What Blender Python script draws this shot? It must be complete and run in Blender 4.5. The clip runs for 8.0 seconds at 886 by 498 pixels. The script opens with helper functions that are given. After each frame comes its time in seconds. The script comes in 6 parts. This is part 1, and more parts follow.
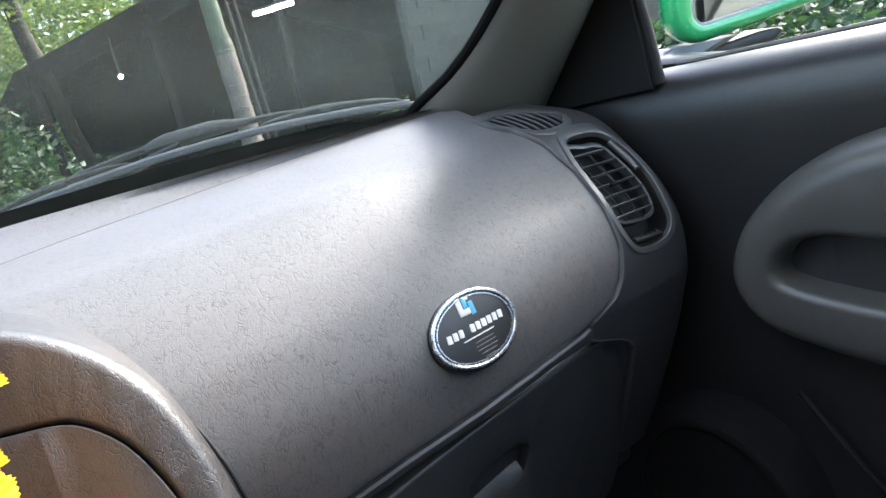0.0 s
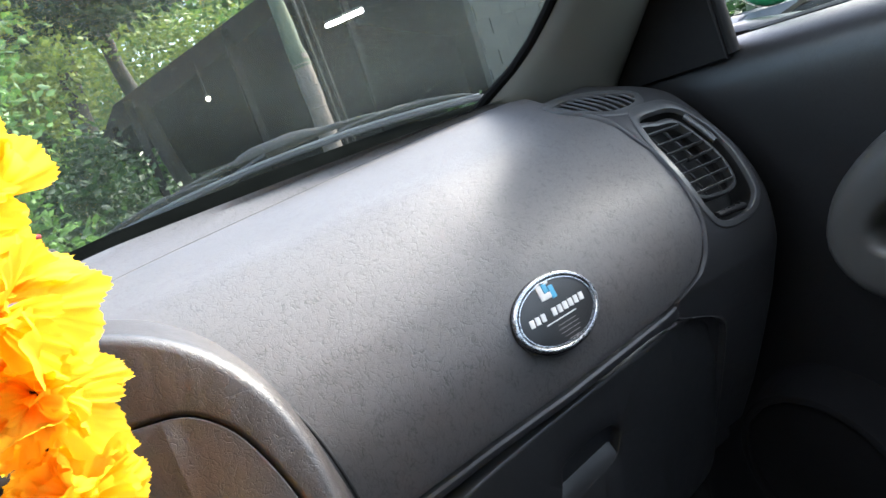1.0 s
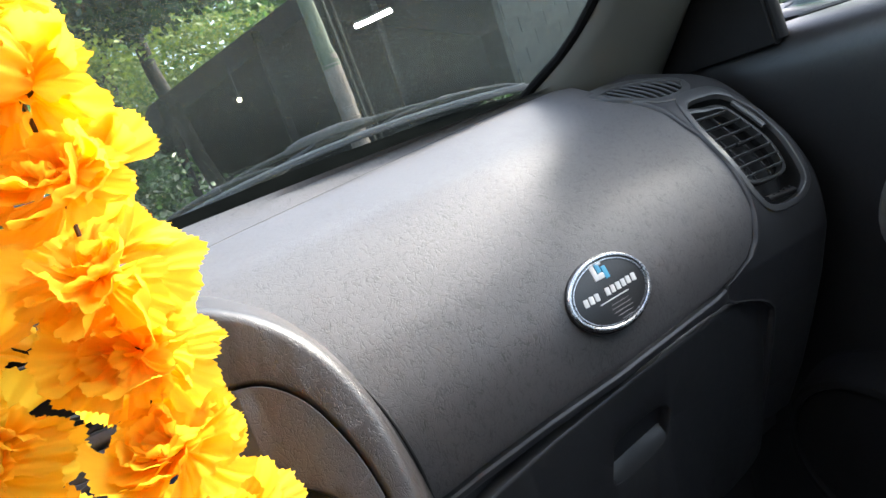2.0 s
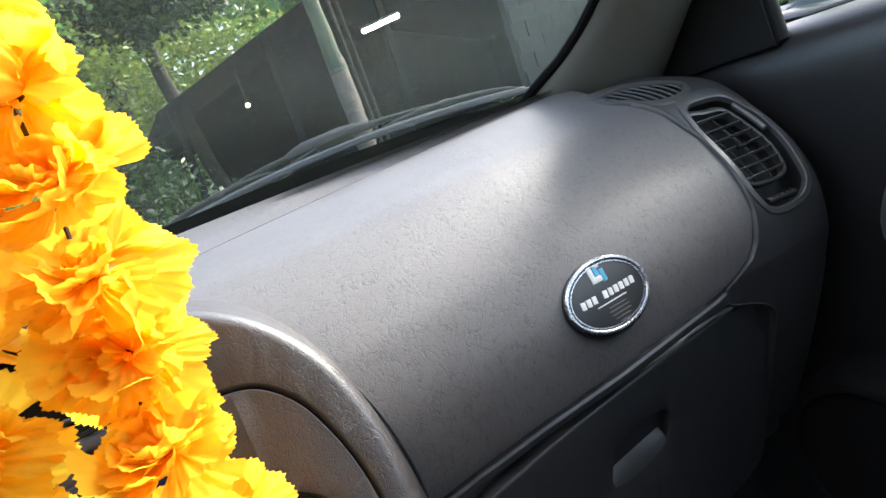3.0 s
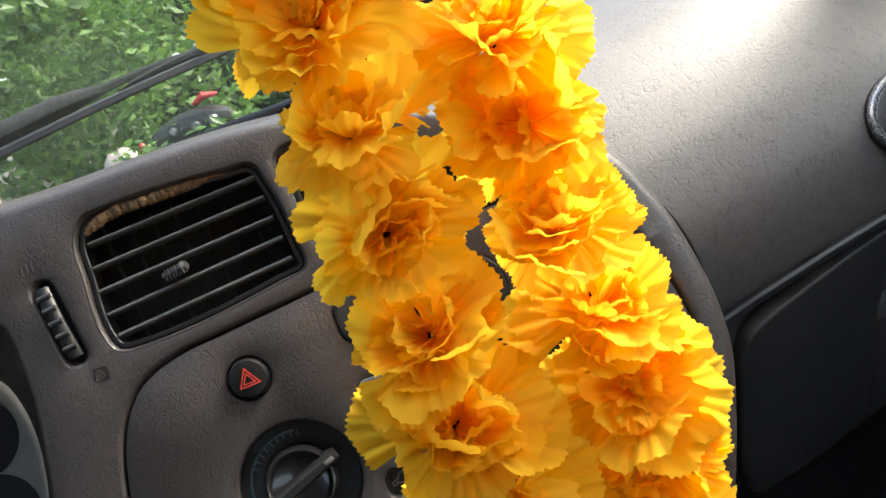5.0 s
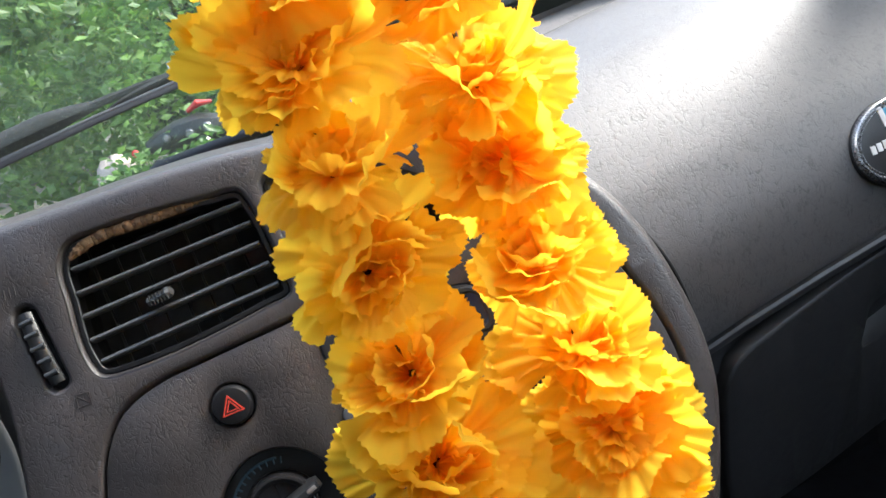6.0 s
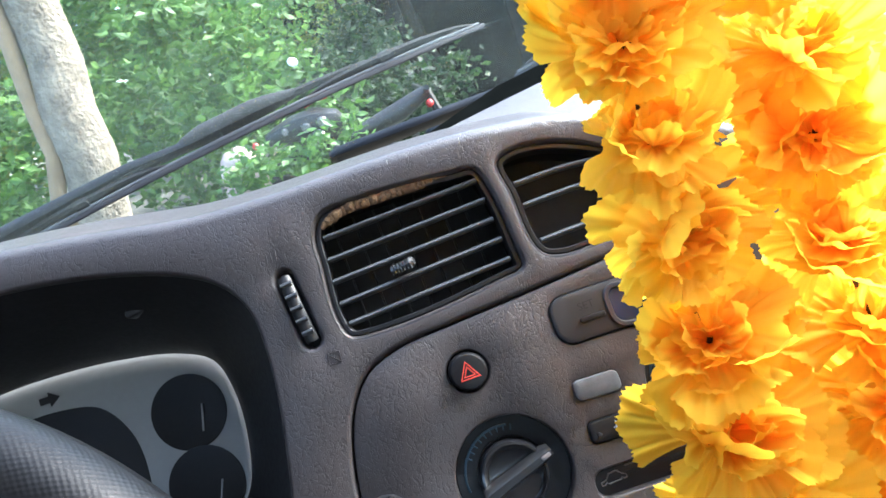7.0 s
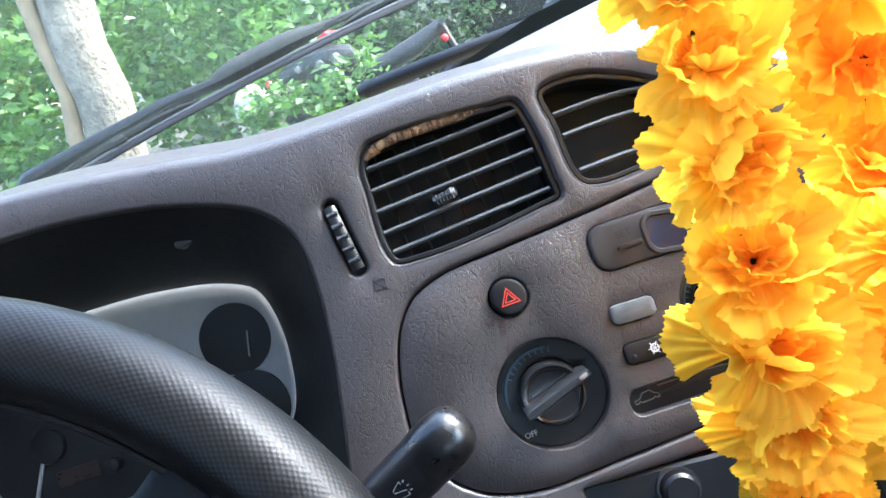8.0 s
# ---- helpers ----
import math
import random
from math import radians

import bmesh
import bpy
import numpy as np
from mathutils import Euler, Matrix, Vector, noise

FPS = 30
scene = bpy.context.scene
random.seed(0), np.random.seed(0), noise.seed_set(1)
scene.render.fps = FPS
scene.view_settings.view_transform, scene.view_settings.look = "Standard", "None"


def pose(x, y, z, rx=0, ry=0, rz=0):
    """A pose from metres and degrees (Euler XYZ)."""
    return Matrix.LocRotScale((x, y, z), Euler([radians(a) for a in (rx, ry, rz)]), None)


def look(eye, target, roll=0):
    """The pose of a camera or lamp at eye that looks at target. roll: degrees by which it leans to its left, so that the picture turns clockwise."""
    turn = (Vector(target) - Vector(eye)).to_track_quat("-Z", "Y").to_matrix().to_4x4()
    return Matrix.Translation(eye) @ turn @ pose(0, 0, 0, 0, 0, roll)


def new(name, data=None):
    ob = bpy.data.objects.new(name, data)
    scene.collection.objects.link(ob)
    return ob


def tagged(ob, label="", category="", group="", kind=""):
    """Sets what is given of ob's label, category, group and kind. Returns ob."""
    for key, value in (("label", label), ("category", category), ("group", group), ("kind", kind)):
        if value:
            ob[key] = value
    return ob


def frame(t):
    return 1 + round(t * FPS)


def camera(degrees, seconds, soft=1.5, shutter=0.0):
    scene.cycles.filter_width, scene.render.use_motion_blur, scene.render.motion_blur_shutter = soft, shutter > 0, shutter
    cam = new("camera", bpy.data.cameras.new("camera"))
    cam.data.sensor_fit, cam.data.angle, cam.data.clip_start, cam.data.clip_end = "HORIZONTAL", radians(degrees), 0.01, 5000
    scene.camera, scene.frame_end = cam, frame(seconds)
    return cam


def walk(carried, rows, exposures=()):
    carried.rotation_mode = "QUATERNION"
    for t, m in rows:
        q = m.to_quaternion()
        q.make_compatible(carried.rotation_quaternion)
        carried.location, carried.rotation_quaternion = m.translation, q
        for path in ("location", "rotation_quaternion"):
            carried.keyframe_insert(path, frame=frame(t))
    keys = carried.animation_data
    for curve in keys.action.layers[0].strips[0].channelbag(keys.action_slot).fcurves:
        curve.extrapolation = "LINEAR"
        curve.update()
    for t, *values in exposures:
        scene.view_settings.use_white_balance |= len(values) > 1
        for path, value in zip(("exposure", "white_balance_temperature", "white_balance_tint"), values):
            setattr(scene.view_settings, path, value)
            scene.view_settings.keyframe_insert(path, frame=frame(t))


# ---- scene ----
cam = camera(66.9, 8.0, shutter=0.15)
PATH = [
    (0, (0.165, -0.424, 1.032), (1.212, 1.201, 0.52), -12.7),
    (0.5, (0.171, -0.43, 1.017), (1.123, 1.249, 0.497), -15.4),
    (1, (0.161, -0.438, 1.03), (1.0, 1.318, 0.57), -18.4),
    (1.2, (0.149, -0.435, 1.027), (0.967, 1.333, 0.573), -19.1),
    (2.3, (0.13, -0.443, 1.026), (0.888, 1.358, 0.599), -18.6),
    (2.5, (0.128, -0.444, 1.025), (0.877, 1.361, 0.602), -18.6),
    (3, (0.139, -0.444, 1.023), (0.897, 1.36, 0.607), -19.1),
    (3.5, (0.141, -0.446, 1.028), (0.866, 1.372, 0.619), -19.3),
    (4, (0.079, -0.431, 1.041), (0.51, 1.47, 0.595), -20.9),
    (4.5, (0.008, -0.387, 1.036), (0.365, 1.466, 0.374), -21.2),
    (4.7, (0.012, -0.388, 1.031), (0.364, 1.454, 0.337), -21.3),
    (5.8, (0.031, -0.39, 1.023), (0.4, 1.461, 0.363), -20.5),
    (6, (0.029, -0.388, 1.035), (0.408, 1.457, 0.362), -20.4),
    (6.5, (-0.058, -0.384, 1.063), (0.167, 1.542, 0.527), -20.4),
    (7, (-0.057, -0.383, 1.057), (0.078, 1.535, 0.464), -20.9),
    (7.5, (-0.076, -0.4, 1.069), (-0.015, 1.488, 0.379), -21.9),
    (8, (-0.077, -0.394, 1.062), (-0.045, 1.475, 0.324), -22.1),
]
walk(cam, [(t, look(eye, target, roll)) for t, eye, target, roll in PATH],
     exposures=[(0, 3.17, 6450, 10), (1.0, 3.0, 6500, 10), (2.5, 2.8, 6600, 10), (3.5, 2.82, 6600, 10), (4.0, 2.5, 7200, 10), (4.5, 2.55, 7400, 10), (6.0, 2.75, 6500, 10), (6.5, 3.0, 6300, 10), (7.0, 3.48, 5900, 10), (8.0, 3.85, 5750, 10)])

# ---- world, sun, exposure ----
SUN_EL, SUN_ROT = radians(39), radians(78)
world = bpy.data.worlds.new("sky")
scene.world = world
world.use_nodes = True
wn = world.node_tree
sky = wn.nodes.new("ShaderNodeTexSky")
sky.sky_type, sky.sun_disc = "NISHITA", False
sky.sun_elevation, sky.sun_rotation = SUN_EL, SUN_ROT
sky.air_density, sky.dust_density = 1.0, 3.0
wn.links.new(sky.outputs["Color"], wn.nodes["Background"].inputs["Color"])
wn.nodes["Background"].inputs["Strength"].default_value = 0.15
sun = new("sun", bpy.data.lights.new("sun", "SUN"))
sun.data.energy, sun.data.angle, sun.data.color = 1.5, radians(22), (1.0, 0.98, 0.95)
sun.matrix_basis = look((10.0, 2.2, 8.3), (0, 0, 0))
# the sky's light in the windscreen and in the two side windows
for at_, to_, wide, high, watts, tint_ in (((0.24, -0.05, 1.34), (0.26, -0.05, 1.02), 0.8, 0.30, 0.36, (0.95, 0.98, 1.0)), ((0.05, 0.12, 1.20), (0.05, -0.10, 0.90), 1.0, 0.16, 0.09, (0.95, 0.98, 1.0)), ((-0.69, -0.75, 1.20), (0.3, -0.45, 0.95), 0.8, 0.26, 0.025, (0.96, 1.0, 0.94)), ((0.80, -0.42, 1.22), (0.3, -0.32, 0.85), 0.7, 0.26, 0.20, (0.96, 1.0, 0.97))):
    glow = new("window_light", bpy.data.lights.new("window_light", "AREA"))
    glow.data.shape, glow.data.size, glow.data.size_y = "RECTANGLE", wide, high
    glow.data.energy, glow.data.color = watts, tint_
    glow.matrix_basis = look(at_, to_)


# ---- small tools ----
def rgb(c):
    return (c[0], c[1], c[2], 1.0)


def material(name, color, rough=0.5, metal=0.0, var=0.25, var_scale=30.0, bump=0.0, bump_scale=300.0, spec=0.5, wrinkle=0.0, wrinkle_scale=160.0,
             trans=0.0, emit=0.0, rough_var=0.1, coat=0.0, stretch=(1, 1, 1), per_object=0.0):
    """A painted, moulded or grown surface: colour that varies at two scales, uneven gloss, fine relief."""
    m = bpy.data.materials.new(name)
    m.use_nodes = True
    nt = m.node_tree
    N, L = nt.nodes, nt.links
    b = N["Principled BSDF"]
    tc = N.new("ShaderNodeTexCoord")
    mp = N.new("ShaderNodeMapping")
    mp.inputs["Scale"].default_value = stretch
    L.new(tc.outputs["Object"], mp.inputs["Vector"])
    big, fine = N.new("ShaderNodeTexNoise"), N.new("ShaderNodeTexNoise")
    big.inputs["Scale"].default_value, fine.inputs["Scale"].default_value = var_scale, var_scale * 9
    big.inputs["Detail"].default_value = fine.inputs["Detail"].default_value = 4
    mix = N.new("ShaderNodeMath")
    mix.operation = "MULTIPLY_ADD"
    L.new(fine.outputs["Fac"], mix.inputs[0])
    mix.inputs[1].default_value = 0.5
    L.new(big.outputs["Fac"], mix.inputs[2])
    for n in (big, fine):
        L.new(mp.outputs["Vector"], n.inputs["Vector"])
    ramp = N.new("ShaderNodeMapRange")
    ramp.inputs["From Min"].default_value, ramp.inputs["From Max"].default_value = 0.45, 1.05
    ramp.inputs["To Min"].default_value, ramp.inputs["To Max"].default_value = 1 - var, 1 + var
    L.new(mix.outputs[0], ramp.inputs["Value"])
    val = ramp.outputs["Result"]
    if per_object:
        oi = N.new("ShaderNodeObjectInfo")
        pr = N.new("ShaderNodeMapRange")
        pr.inputs["To Min"].default_value, pr.inputs["To Max"].default_value = 1 - per_object, 1 + per_object
        L.new(oi.outputs["Random"], pr.inputs["Value"])
        mu = N.new("ShaderNodeMath")
        mu.operation = "MULTIPLY"
        L.new(val, mu.inputs[0])
        L.new(pr.outputs["Result"], mu.inputs[1])
        val = mu.outputs[0]
    col = N.new("ShaderNodeVectorMath")
    col.operation = "SCALE"
    col.inputs[0].default_value = color[:3]
    L.new(val, col.inputs["Scale"])
    L.new(col.outputs["Vector"], b.inputs["Base Color"])
    rr = N.new("ShaderNodeMapRange")
    rr.inputs["To Min"].default_value, rr.inputs["To Max"].default_value = max(rough - rough_var, 0.02), min(rough + rough_var, 1)
    L.new(fine.outputs["Fac"], rr.inputs["Value"])
    L.new(rr.outputs["Result"], b.inputs["Roughness"])
    b.inputs["Metallic"].default_value = metal
    b.inputs["Specular IOR Level"].default_value = spec
    b.inputs["Coat Weight"].default_value = coat
    if trans:
        b.inputs["Transmission Weight"].default_value = trans
    if emit:
        b.inputs["Emission Color"].default_value = rgb(color)
        b.inputs["Emission Strength"].default_value = emit
    last = None
    if bump:
        g = N.new("ShaderNodeTexNoise")
        g.inputs["Scale"].default_value, g.inputs["Detail"].default_value = bump_scale, 3
        L.new(mp.outputs["Vector"], g.inputs["Vector"])
        bp = N.new("ShaderNodeBump")
        bp.inputs["Strength"].default_value, bp.inputs["Distance"].default_value = bump, 1.0 / bump_scale
        L.new(g.outputs["Fac"], bp.inputs["Height"])
        last = bp
    if wrinkle:
        # leather grain: meandering hairline creases at three sizes, deeper in some patches
        total = None
        for k, (sc, width, lie) in enumerate(((0.36, 0.036, (1.0, 0.66, 0.58)), (0.66, 0.044, (1.0, 0.7, 0.6)), (0.20, 0.025, (1.0, 0.7, 0.6)))):
            turned = N.new("ShaderNodeMapping")
            turned.inputs["Scale"].default_value = lie
            turned.inputs["Location"].default_value = (3.1 * k, 1.7 * k, 0.9 * k)
            L.new(tc.outputs["Object"], turned.inputs["Vector"])
            cell = N.new("ShaderNodeTexNoise")
            cell.inputs["Scale"].default_value, cell.inputs["Detail"].default_value = sc * wrinkle_scale, 2.0
            cell.inputs["Roughness"].default_value, cell.inputs["Distortion"].default_value = 0.45, 0.7
            L.new(turned.outputs["Vector"], cell.inputs["Vector"])
            off = N.new("ShaderNodeMath")
            off.operation = "SUBTRACT"
            off.inputs[1].default_value = 0.5
            L.new(cell.outputs["Fac"], off.inputs[0])
            near = N.new("ShaderNodeMath")
            near.operation = "ABSOLUTE"
            L.new(off.outputs[0], near.inputs[0])
            vl_ = N.new("ShaderNodeMapRange")
            vl_.interpolation_type = "SMOOTHSTEP"
            vl_.inputs["From Max"].default_value = width
            vl_.inputs["To Min"].default_value, vl_.inputs["To Max"].default_value = (-1.0, -0.6, -0.8)[k], 0.0
            L.new(near.outputs[0], vl_.inputs["Value"])
            patch = N.new("ShaderNodeTexNoise")
            patch.noise_dimensions = "4D"
            patch.inputs["W"].default_value = 2.3 * k + 1
            patch.inputs["Scale"].default_value, patch.inputs["Detail"].default_value = wrinkle_scale * (0.22 - 0.05 * k), 4
            L.new(tc.outputs["Object"], patch.inputs["Vector"])
            mask = N.new("ShaderNodeMapRange")
            mask.inputs["From Min"].default_value, mask.inputs["From Max"].default_value = 0.42 + 0.015 * k, 0.68 + 0.01 * k
            mask.inputs["To Min"].default_value = 0.35
            L.new(patch.outputs["Fac"], mask.inputs["Value"])
            mm = N.new("ShaderNodeMath")
            mm.operation, mm.use_clamp = "MULTIPLY", False
            L.new(vl_.outputs["Result"], mm.inputs[0])
            L.new(mask.outputs["Result"], mm.inputs[1])
            if total is None:
                total = mm.outputs[0]
            else:
                sm = N.new("ShaderNodeMath")
                sm.operation = "ADD"
                L.new(total, sm.inputs[0])
                L.new(mm.outputs[0], sm.inputs[1])
                total = sm.outputs[0]
        # shade of the creases put into the colour: base darkened along them
        crease_dark = N.new("ShaderNodeMapRange")
        crease_dark.inputs["From Min"].default_value, crease_dark.inputs["From Max"].default_value = -1.2, 0.0
        crease_dark.inputs["To Min"].default_value, crease_dark.inputs["To Max"].default_value = 0.58, 1.0
        L.new(total, crease_dark.inputs["Value"])
        creased = N.new("ShaderNodeVectorMath")
        creased.operation = "SCALE"
        L.new(col.outputs["Vector"], creased.inputs[0])
        L.new(crease_dark.outputs["Result"], creased.inputs["Scale"])
        L.new(creased.outputs["Vector"], b.inputs["Base Color"])
        bw = N.new("ShaderNodeBump")
        bw.inputs["Strength"].default_value, bw.inputs["Distance"].default_value = wrinkle, 0.0005
        L.new(total, bw.inputs["Height"])
        if last:
            L.new(last.outputs["Normal"], bw.inputs["Normal"])
        last = bw
    if last:
        L.new(last.outputs["Normal"], b.inputs["Normal"])
    return m


def thing(name, at=(0, 0, 0), label="", category="", group="", kind=""):
    ob = new(name)
    ob.empty_display_size = 0.02
    ob.matrix_basis = Matrix.Translation(at)
    return tagged(ob, label, category, group, kind)


def world_of(ob):
    m = Matrix.Identity(4)
    while ob is not None:
        m = ob.matrix_basis @ m if ob.parent is None else ob.matrix_parent_inverse @ ob.matrix_basis @ m
        ob = ob.parent
    return m


def part(name, bm, mat, parent=None, label="", sharp=35, smooth=True):
    """One mesh object, built in world coordinates, under a thing or a part."""
    me = bpy.data.meshes.new(name)
    if smooth:
        for f in bm.faces:
            f.smooth = True
    bm.to_mesh(me)
    bm.free()
    if smooth:
        me.set_sharp_from_angle(angle=radians(sharp))
    me.materials.append(mat)
    ob = new(name, me)
    if parent is not None:
        ob.parent = parent
        ob.matrix_parent_inverse = world_of(parent).inverted()
    if label:
        ob["label"] = label
    return ob


def lerp(v, xs, ys):
    return float(np.interp(v, xs, ys))


def sstep(a, b, v):
    k = min(max((v - a) / (b - a), 0), 1)
    return k * k * (3 - 2 * k)


def spl(pts, step, closed=True):
    """A smooth curve through points, resampled at even steps."""
    P = [np.array(p, float) for p in pts]
    n = len(P)
    out = []
    for i in range(n if closed else n - 1):
        if closed:
            a, b, c, d = P[i - 1], P[i], P[(i + 1) % n], P[(i + 2) % n]
        else:
            b, c = P[i], P[i + 1]
            a = P[i - 1] if i else 2 * b - c
            d = P[i + 2] if i + 2 < n else 2 * c - b
        k = max(2, int(np.linalg.norm(c - b) / step))
        ta, tb = np.linalg.norm(b - a) + 1e-9, np.linalg.norm(c - b) + 1e-9
        td = np.linalg.norm(d - c) + 1e-9
        m1 = ((b - a) / ta + (c - b) / tb) / 2 * tb
        m2 = ((c - b) / tb + (d - c) / td) / 2 * tb
        for j in range(k):
            t = j / k
            out.append((2 * t**3 - 3 * t**2 + 1) * b + (t**3 - 2 * t**2 + t) * m1 + (3 * t**2 - 2 * t**3) * c + (t**3 - t**2) * m2)
    if not closed:
        out.append(P[-1])
    return out


def rrect(cx, cy, w, h, r, turn=0.0, n=6):
    out = []
    for sx, sy, a0 in ((1, 1, 0), (-1, 1, 90), (-1, -1, 180), (1, -1, 270)):
        for i in range(n + 1):
            a = radians(a0 + 90 * i / n)
            out.append((sx * (w / 2 - r) + r * math.cos(a), sy * (h / 2 - r) + r * math.sin(a)))
    c, s = math.cos(radians(turn)), math.sin(radians(turn))
    return [np.array((cx + c * x - s * y, cy + s * x + c * y)) for x, y in out]


def circ(cx, cy, r, n=40, squash=1.0):
    return [np.array((cx + r * math.cos(2 * math.pi * i / n), cy + squash * r * math.sin(2 * math.pi * i / n))) for i in range(n)]


def ccw(pts):
    a = sum(p[0] * q[1] - q[0] * p[1] for p, q in zip(pts, pts[1:] + pts[:1]))
    return list(pts) if a > 0 else list(pts)[::-1]


def grown(pts, o):
    """A closed loop moved outwards by o."""
    pts = ccw(pts)
    n = len(pts)
    out = []
    for i in range(n):
        t = pts[(i + 1) % n] - pts[i - 1]
        t = t / (np.linalg.norm(t) + 1e-12)
        out.append(pts[i] + o * np.array((t[1], -t[0])))
    return out


def plate(outer, holes, po, ph, place, cuts=()):
    """A panel with openings, drawn flat in (x, s) and laid on a surface by place(x, s, d). po and ph are the rounded edges: steps of
    (outwards, depth) from the face, for the rim and for the openings."""
    bm = bmesh.new()
    fill = []

    def rings(loop, prof, sign):
        loop = ccw([np.array(p, float) for p in loop])
        rows = []
        for o, d in prof:
            rows.append([bm.verts.new((p[0], p[1], d)) for p in (grown(loop, sign * o) if o else loop)])
        n = len(loop)
        for i in range(n):
            fill.append(bm.edges.new((rows[0][i], rows[0][(i + 1) % n])))
        for a, b in zip(rows, rows[1:]):
            for i in range(n):
                j = (i + 1) % n
                bm.faces.new((a[i], b[i], b[j], a[j]) if sign > 0 else (a[j], b[j], b[i], a[i]))

    rings(outer, po, 1)
    for h in holes:
        rings(h, ph, -1)
    res = bmesh.ops.triangle_fill(bm, edges=fill, use_beauty=True, normal=(0, 0, 1))
    faces = [g for g in res["geom"] if isinstance(g, bmesh.types.BMFace)]
    bm.normal_update()
    bmesh.ops.reverse_faces(bm, faces=[f for f in faces if f.normal.z < 0])
    for x in cuts:
        bmesh.ops.bisect_plane(bm, geom=bm.verts[:] + bm.edges[:] + bm.faces[:], plane_co=(x, 0, 0), plane_no=(1, 0, 0))
    for v in bm.verts:
        v.co = place(*v.co)
    return bm


def tube(bm, pts, radii, seg=10, flat=1.0, up=(0, 0, 1), caps=True, square=0.0):
    """A rounded bar swept along points; radii a number or one for each point; flat squeezes it along up."""
    P = [Vector(p) for p in pts]
    rows = []
    if abs((P[-1] - P[0]).normalized().dot(Vector(up).normalized())) > 0.8:
        up = (0.0, 1.0, 0.0)
    for i, p in enumerate(P):
        t = (P[min(i + 1, len(P) - 1)] - P[max(i - 1, 0)]).normalized()
        side = t.cross(Vector(up))
        if side.length < 1e-5:
            side = t.cross(Vector((1, 0, 0)))
        side.normalize()
        u = side.cross(t).normalized()
        r = radii[i] if isinstance(radii, (list, tuple)) else radii
        row = []
        for k in range(seg):
            a = 2 * math.pi * (k + 0.5) / seg
            c, s = math.cos(a), math.sin(a)
            if square:
                q = (abs(c) ** (2 / (1 - square) if square < 1 else 9) + abs(s) ** (2 / (1 - square))) ** (-(1 - square) / 2)
                c, s = c * q, s * q
            row.append(bm.verts.new(p + side * (r * c) + u * (r * flat * s)))
        rows.append(row)
    for a, b in zip(rows, rows[1:]):
        for k in range(seg):
            j = (k + 1) % seg
            bm.faces.new((a[k], a[j], b[j], b[k]))
    if caps:
        bm.faces.new(rows[0][::-1])
        bm.faces.new(rows[-1])
    return bm


def sheet(bm, rows, closed=False):
    """Quads between rows of places."""
    V = [[bm.verts.new(p) for p in r] for r in rows]
    for a, b in zip(V, V[1:]):
        for i in range(len(a) - (0 if closed else 1)):
            j = (i + 1) % len(a)
            bm.faces.new((a[i], a[j], b[j], b[i]))
    return V


def box(bm, c, size, bevel=0.0, turn=(0, 0, 0), segs=2):
    m = pose(*c, *turn) @ Matrix.Diagonal((*size, 1))
    r = bmesh.ops.create_cube(bm, size=1, matrix=m)
    if bevel:
        es = list({e for v in r["verts"] for e in v.link_edges})
        bmesh.ops.bevel(bm, geom=es, offset=bevel, segments=segs, affect="EDGES", profile=0.5)
    return bm


def solid(loop, d0, d1, place, r=0.0008):
    """A small raised piece with softly rounded rim: base at depth d0, face at d1."""
    xs = [p[0] for p in loop]
    cuts = [0.0125 * i for i in range(-20, 30) if min(xs) < 0.0125 * i < max(xs)] if max(xs) - min(xs) > 0.03 else []
    return plate(loop, [], [(-r * 1.2, d1), (-r * 0.4, d1 - r * 0.3), (0, d1 - r), (0, d0)], [], place, cuts)


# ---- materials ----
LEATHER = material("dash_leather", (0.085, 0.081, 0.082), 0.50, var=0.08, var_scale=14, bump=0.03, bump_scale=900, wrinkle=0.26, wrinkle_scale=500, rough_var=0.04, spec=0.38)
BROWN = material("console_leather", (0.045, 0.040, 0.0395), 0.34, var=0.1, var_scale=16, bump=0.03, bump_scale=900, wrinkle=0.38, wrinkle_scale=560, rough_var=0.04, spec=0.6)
GREY = material("smooth_grey_plastic", (0.032, 0.032, 0.0345), 0.42, var=0.1, var_scale=20, bump=0.08, bump_scale=1400)
CHARCOAL = material("charcoal_plastic", (0.026, 0.0265, 0.028), 0.45, var=0.12, var_scale=18, bump=0.15, bump_scale=1200)
BLACK = material("black_plastic", (0.008, 0.008, 0.0088), 0.36, spec=0.4, var=0.2, var_scale=40, bump=0.1, bump_scale=900)
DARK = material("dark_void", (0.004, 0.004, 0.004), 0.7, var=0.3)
SLAT = material("vent_slat_plastic", (0.032, 0.033, 0.034), 0.34, var=0.25, var_scale=90, bump=0.1)
WIPER = material("dusty_black_metal", (0.026, 0.026, 0.025), 0.6, spec=0.25, var=0.3, var_scale=60)
RUBBER = material("black_rubber", (0.015, 0.015, 0.016), 0.6, var=0.25, var_scale=60, bump=0.25, bump_scale=700)
CHROME = material("worn_chrome", (0.36, 0.36, 0.37), 0.27, 1.0, var=0.08, var_scale=120)
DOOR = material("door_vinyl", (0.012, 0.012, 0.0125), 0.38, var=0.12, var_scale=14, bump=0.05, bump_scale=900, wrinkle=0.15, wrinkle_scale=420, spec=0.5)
MATT = material("matt_black", (0.006, 0.006, 0.0065), 0.75, var=0.3, var_scale=30, spec=0.2)
ARMREST = material("armrest_vinyl", (0.060, 0.059, 0.056), 0.34, var=0.12, var_scale=14, bump=0.2, bump_scale=900)
FOAM = material("torn_foam", (0.17, 0.10, 0.05), 0.95, var=0.5, var_scale=90, bump=0.8, bump_scale=700)
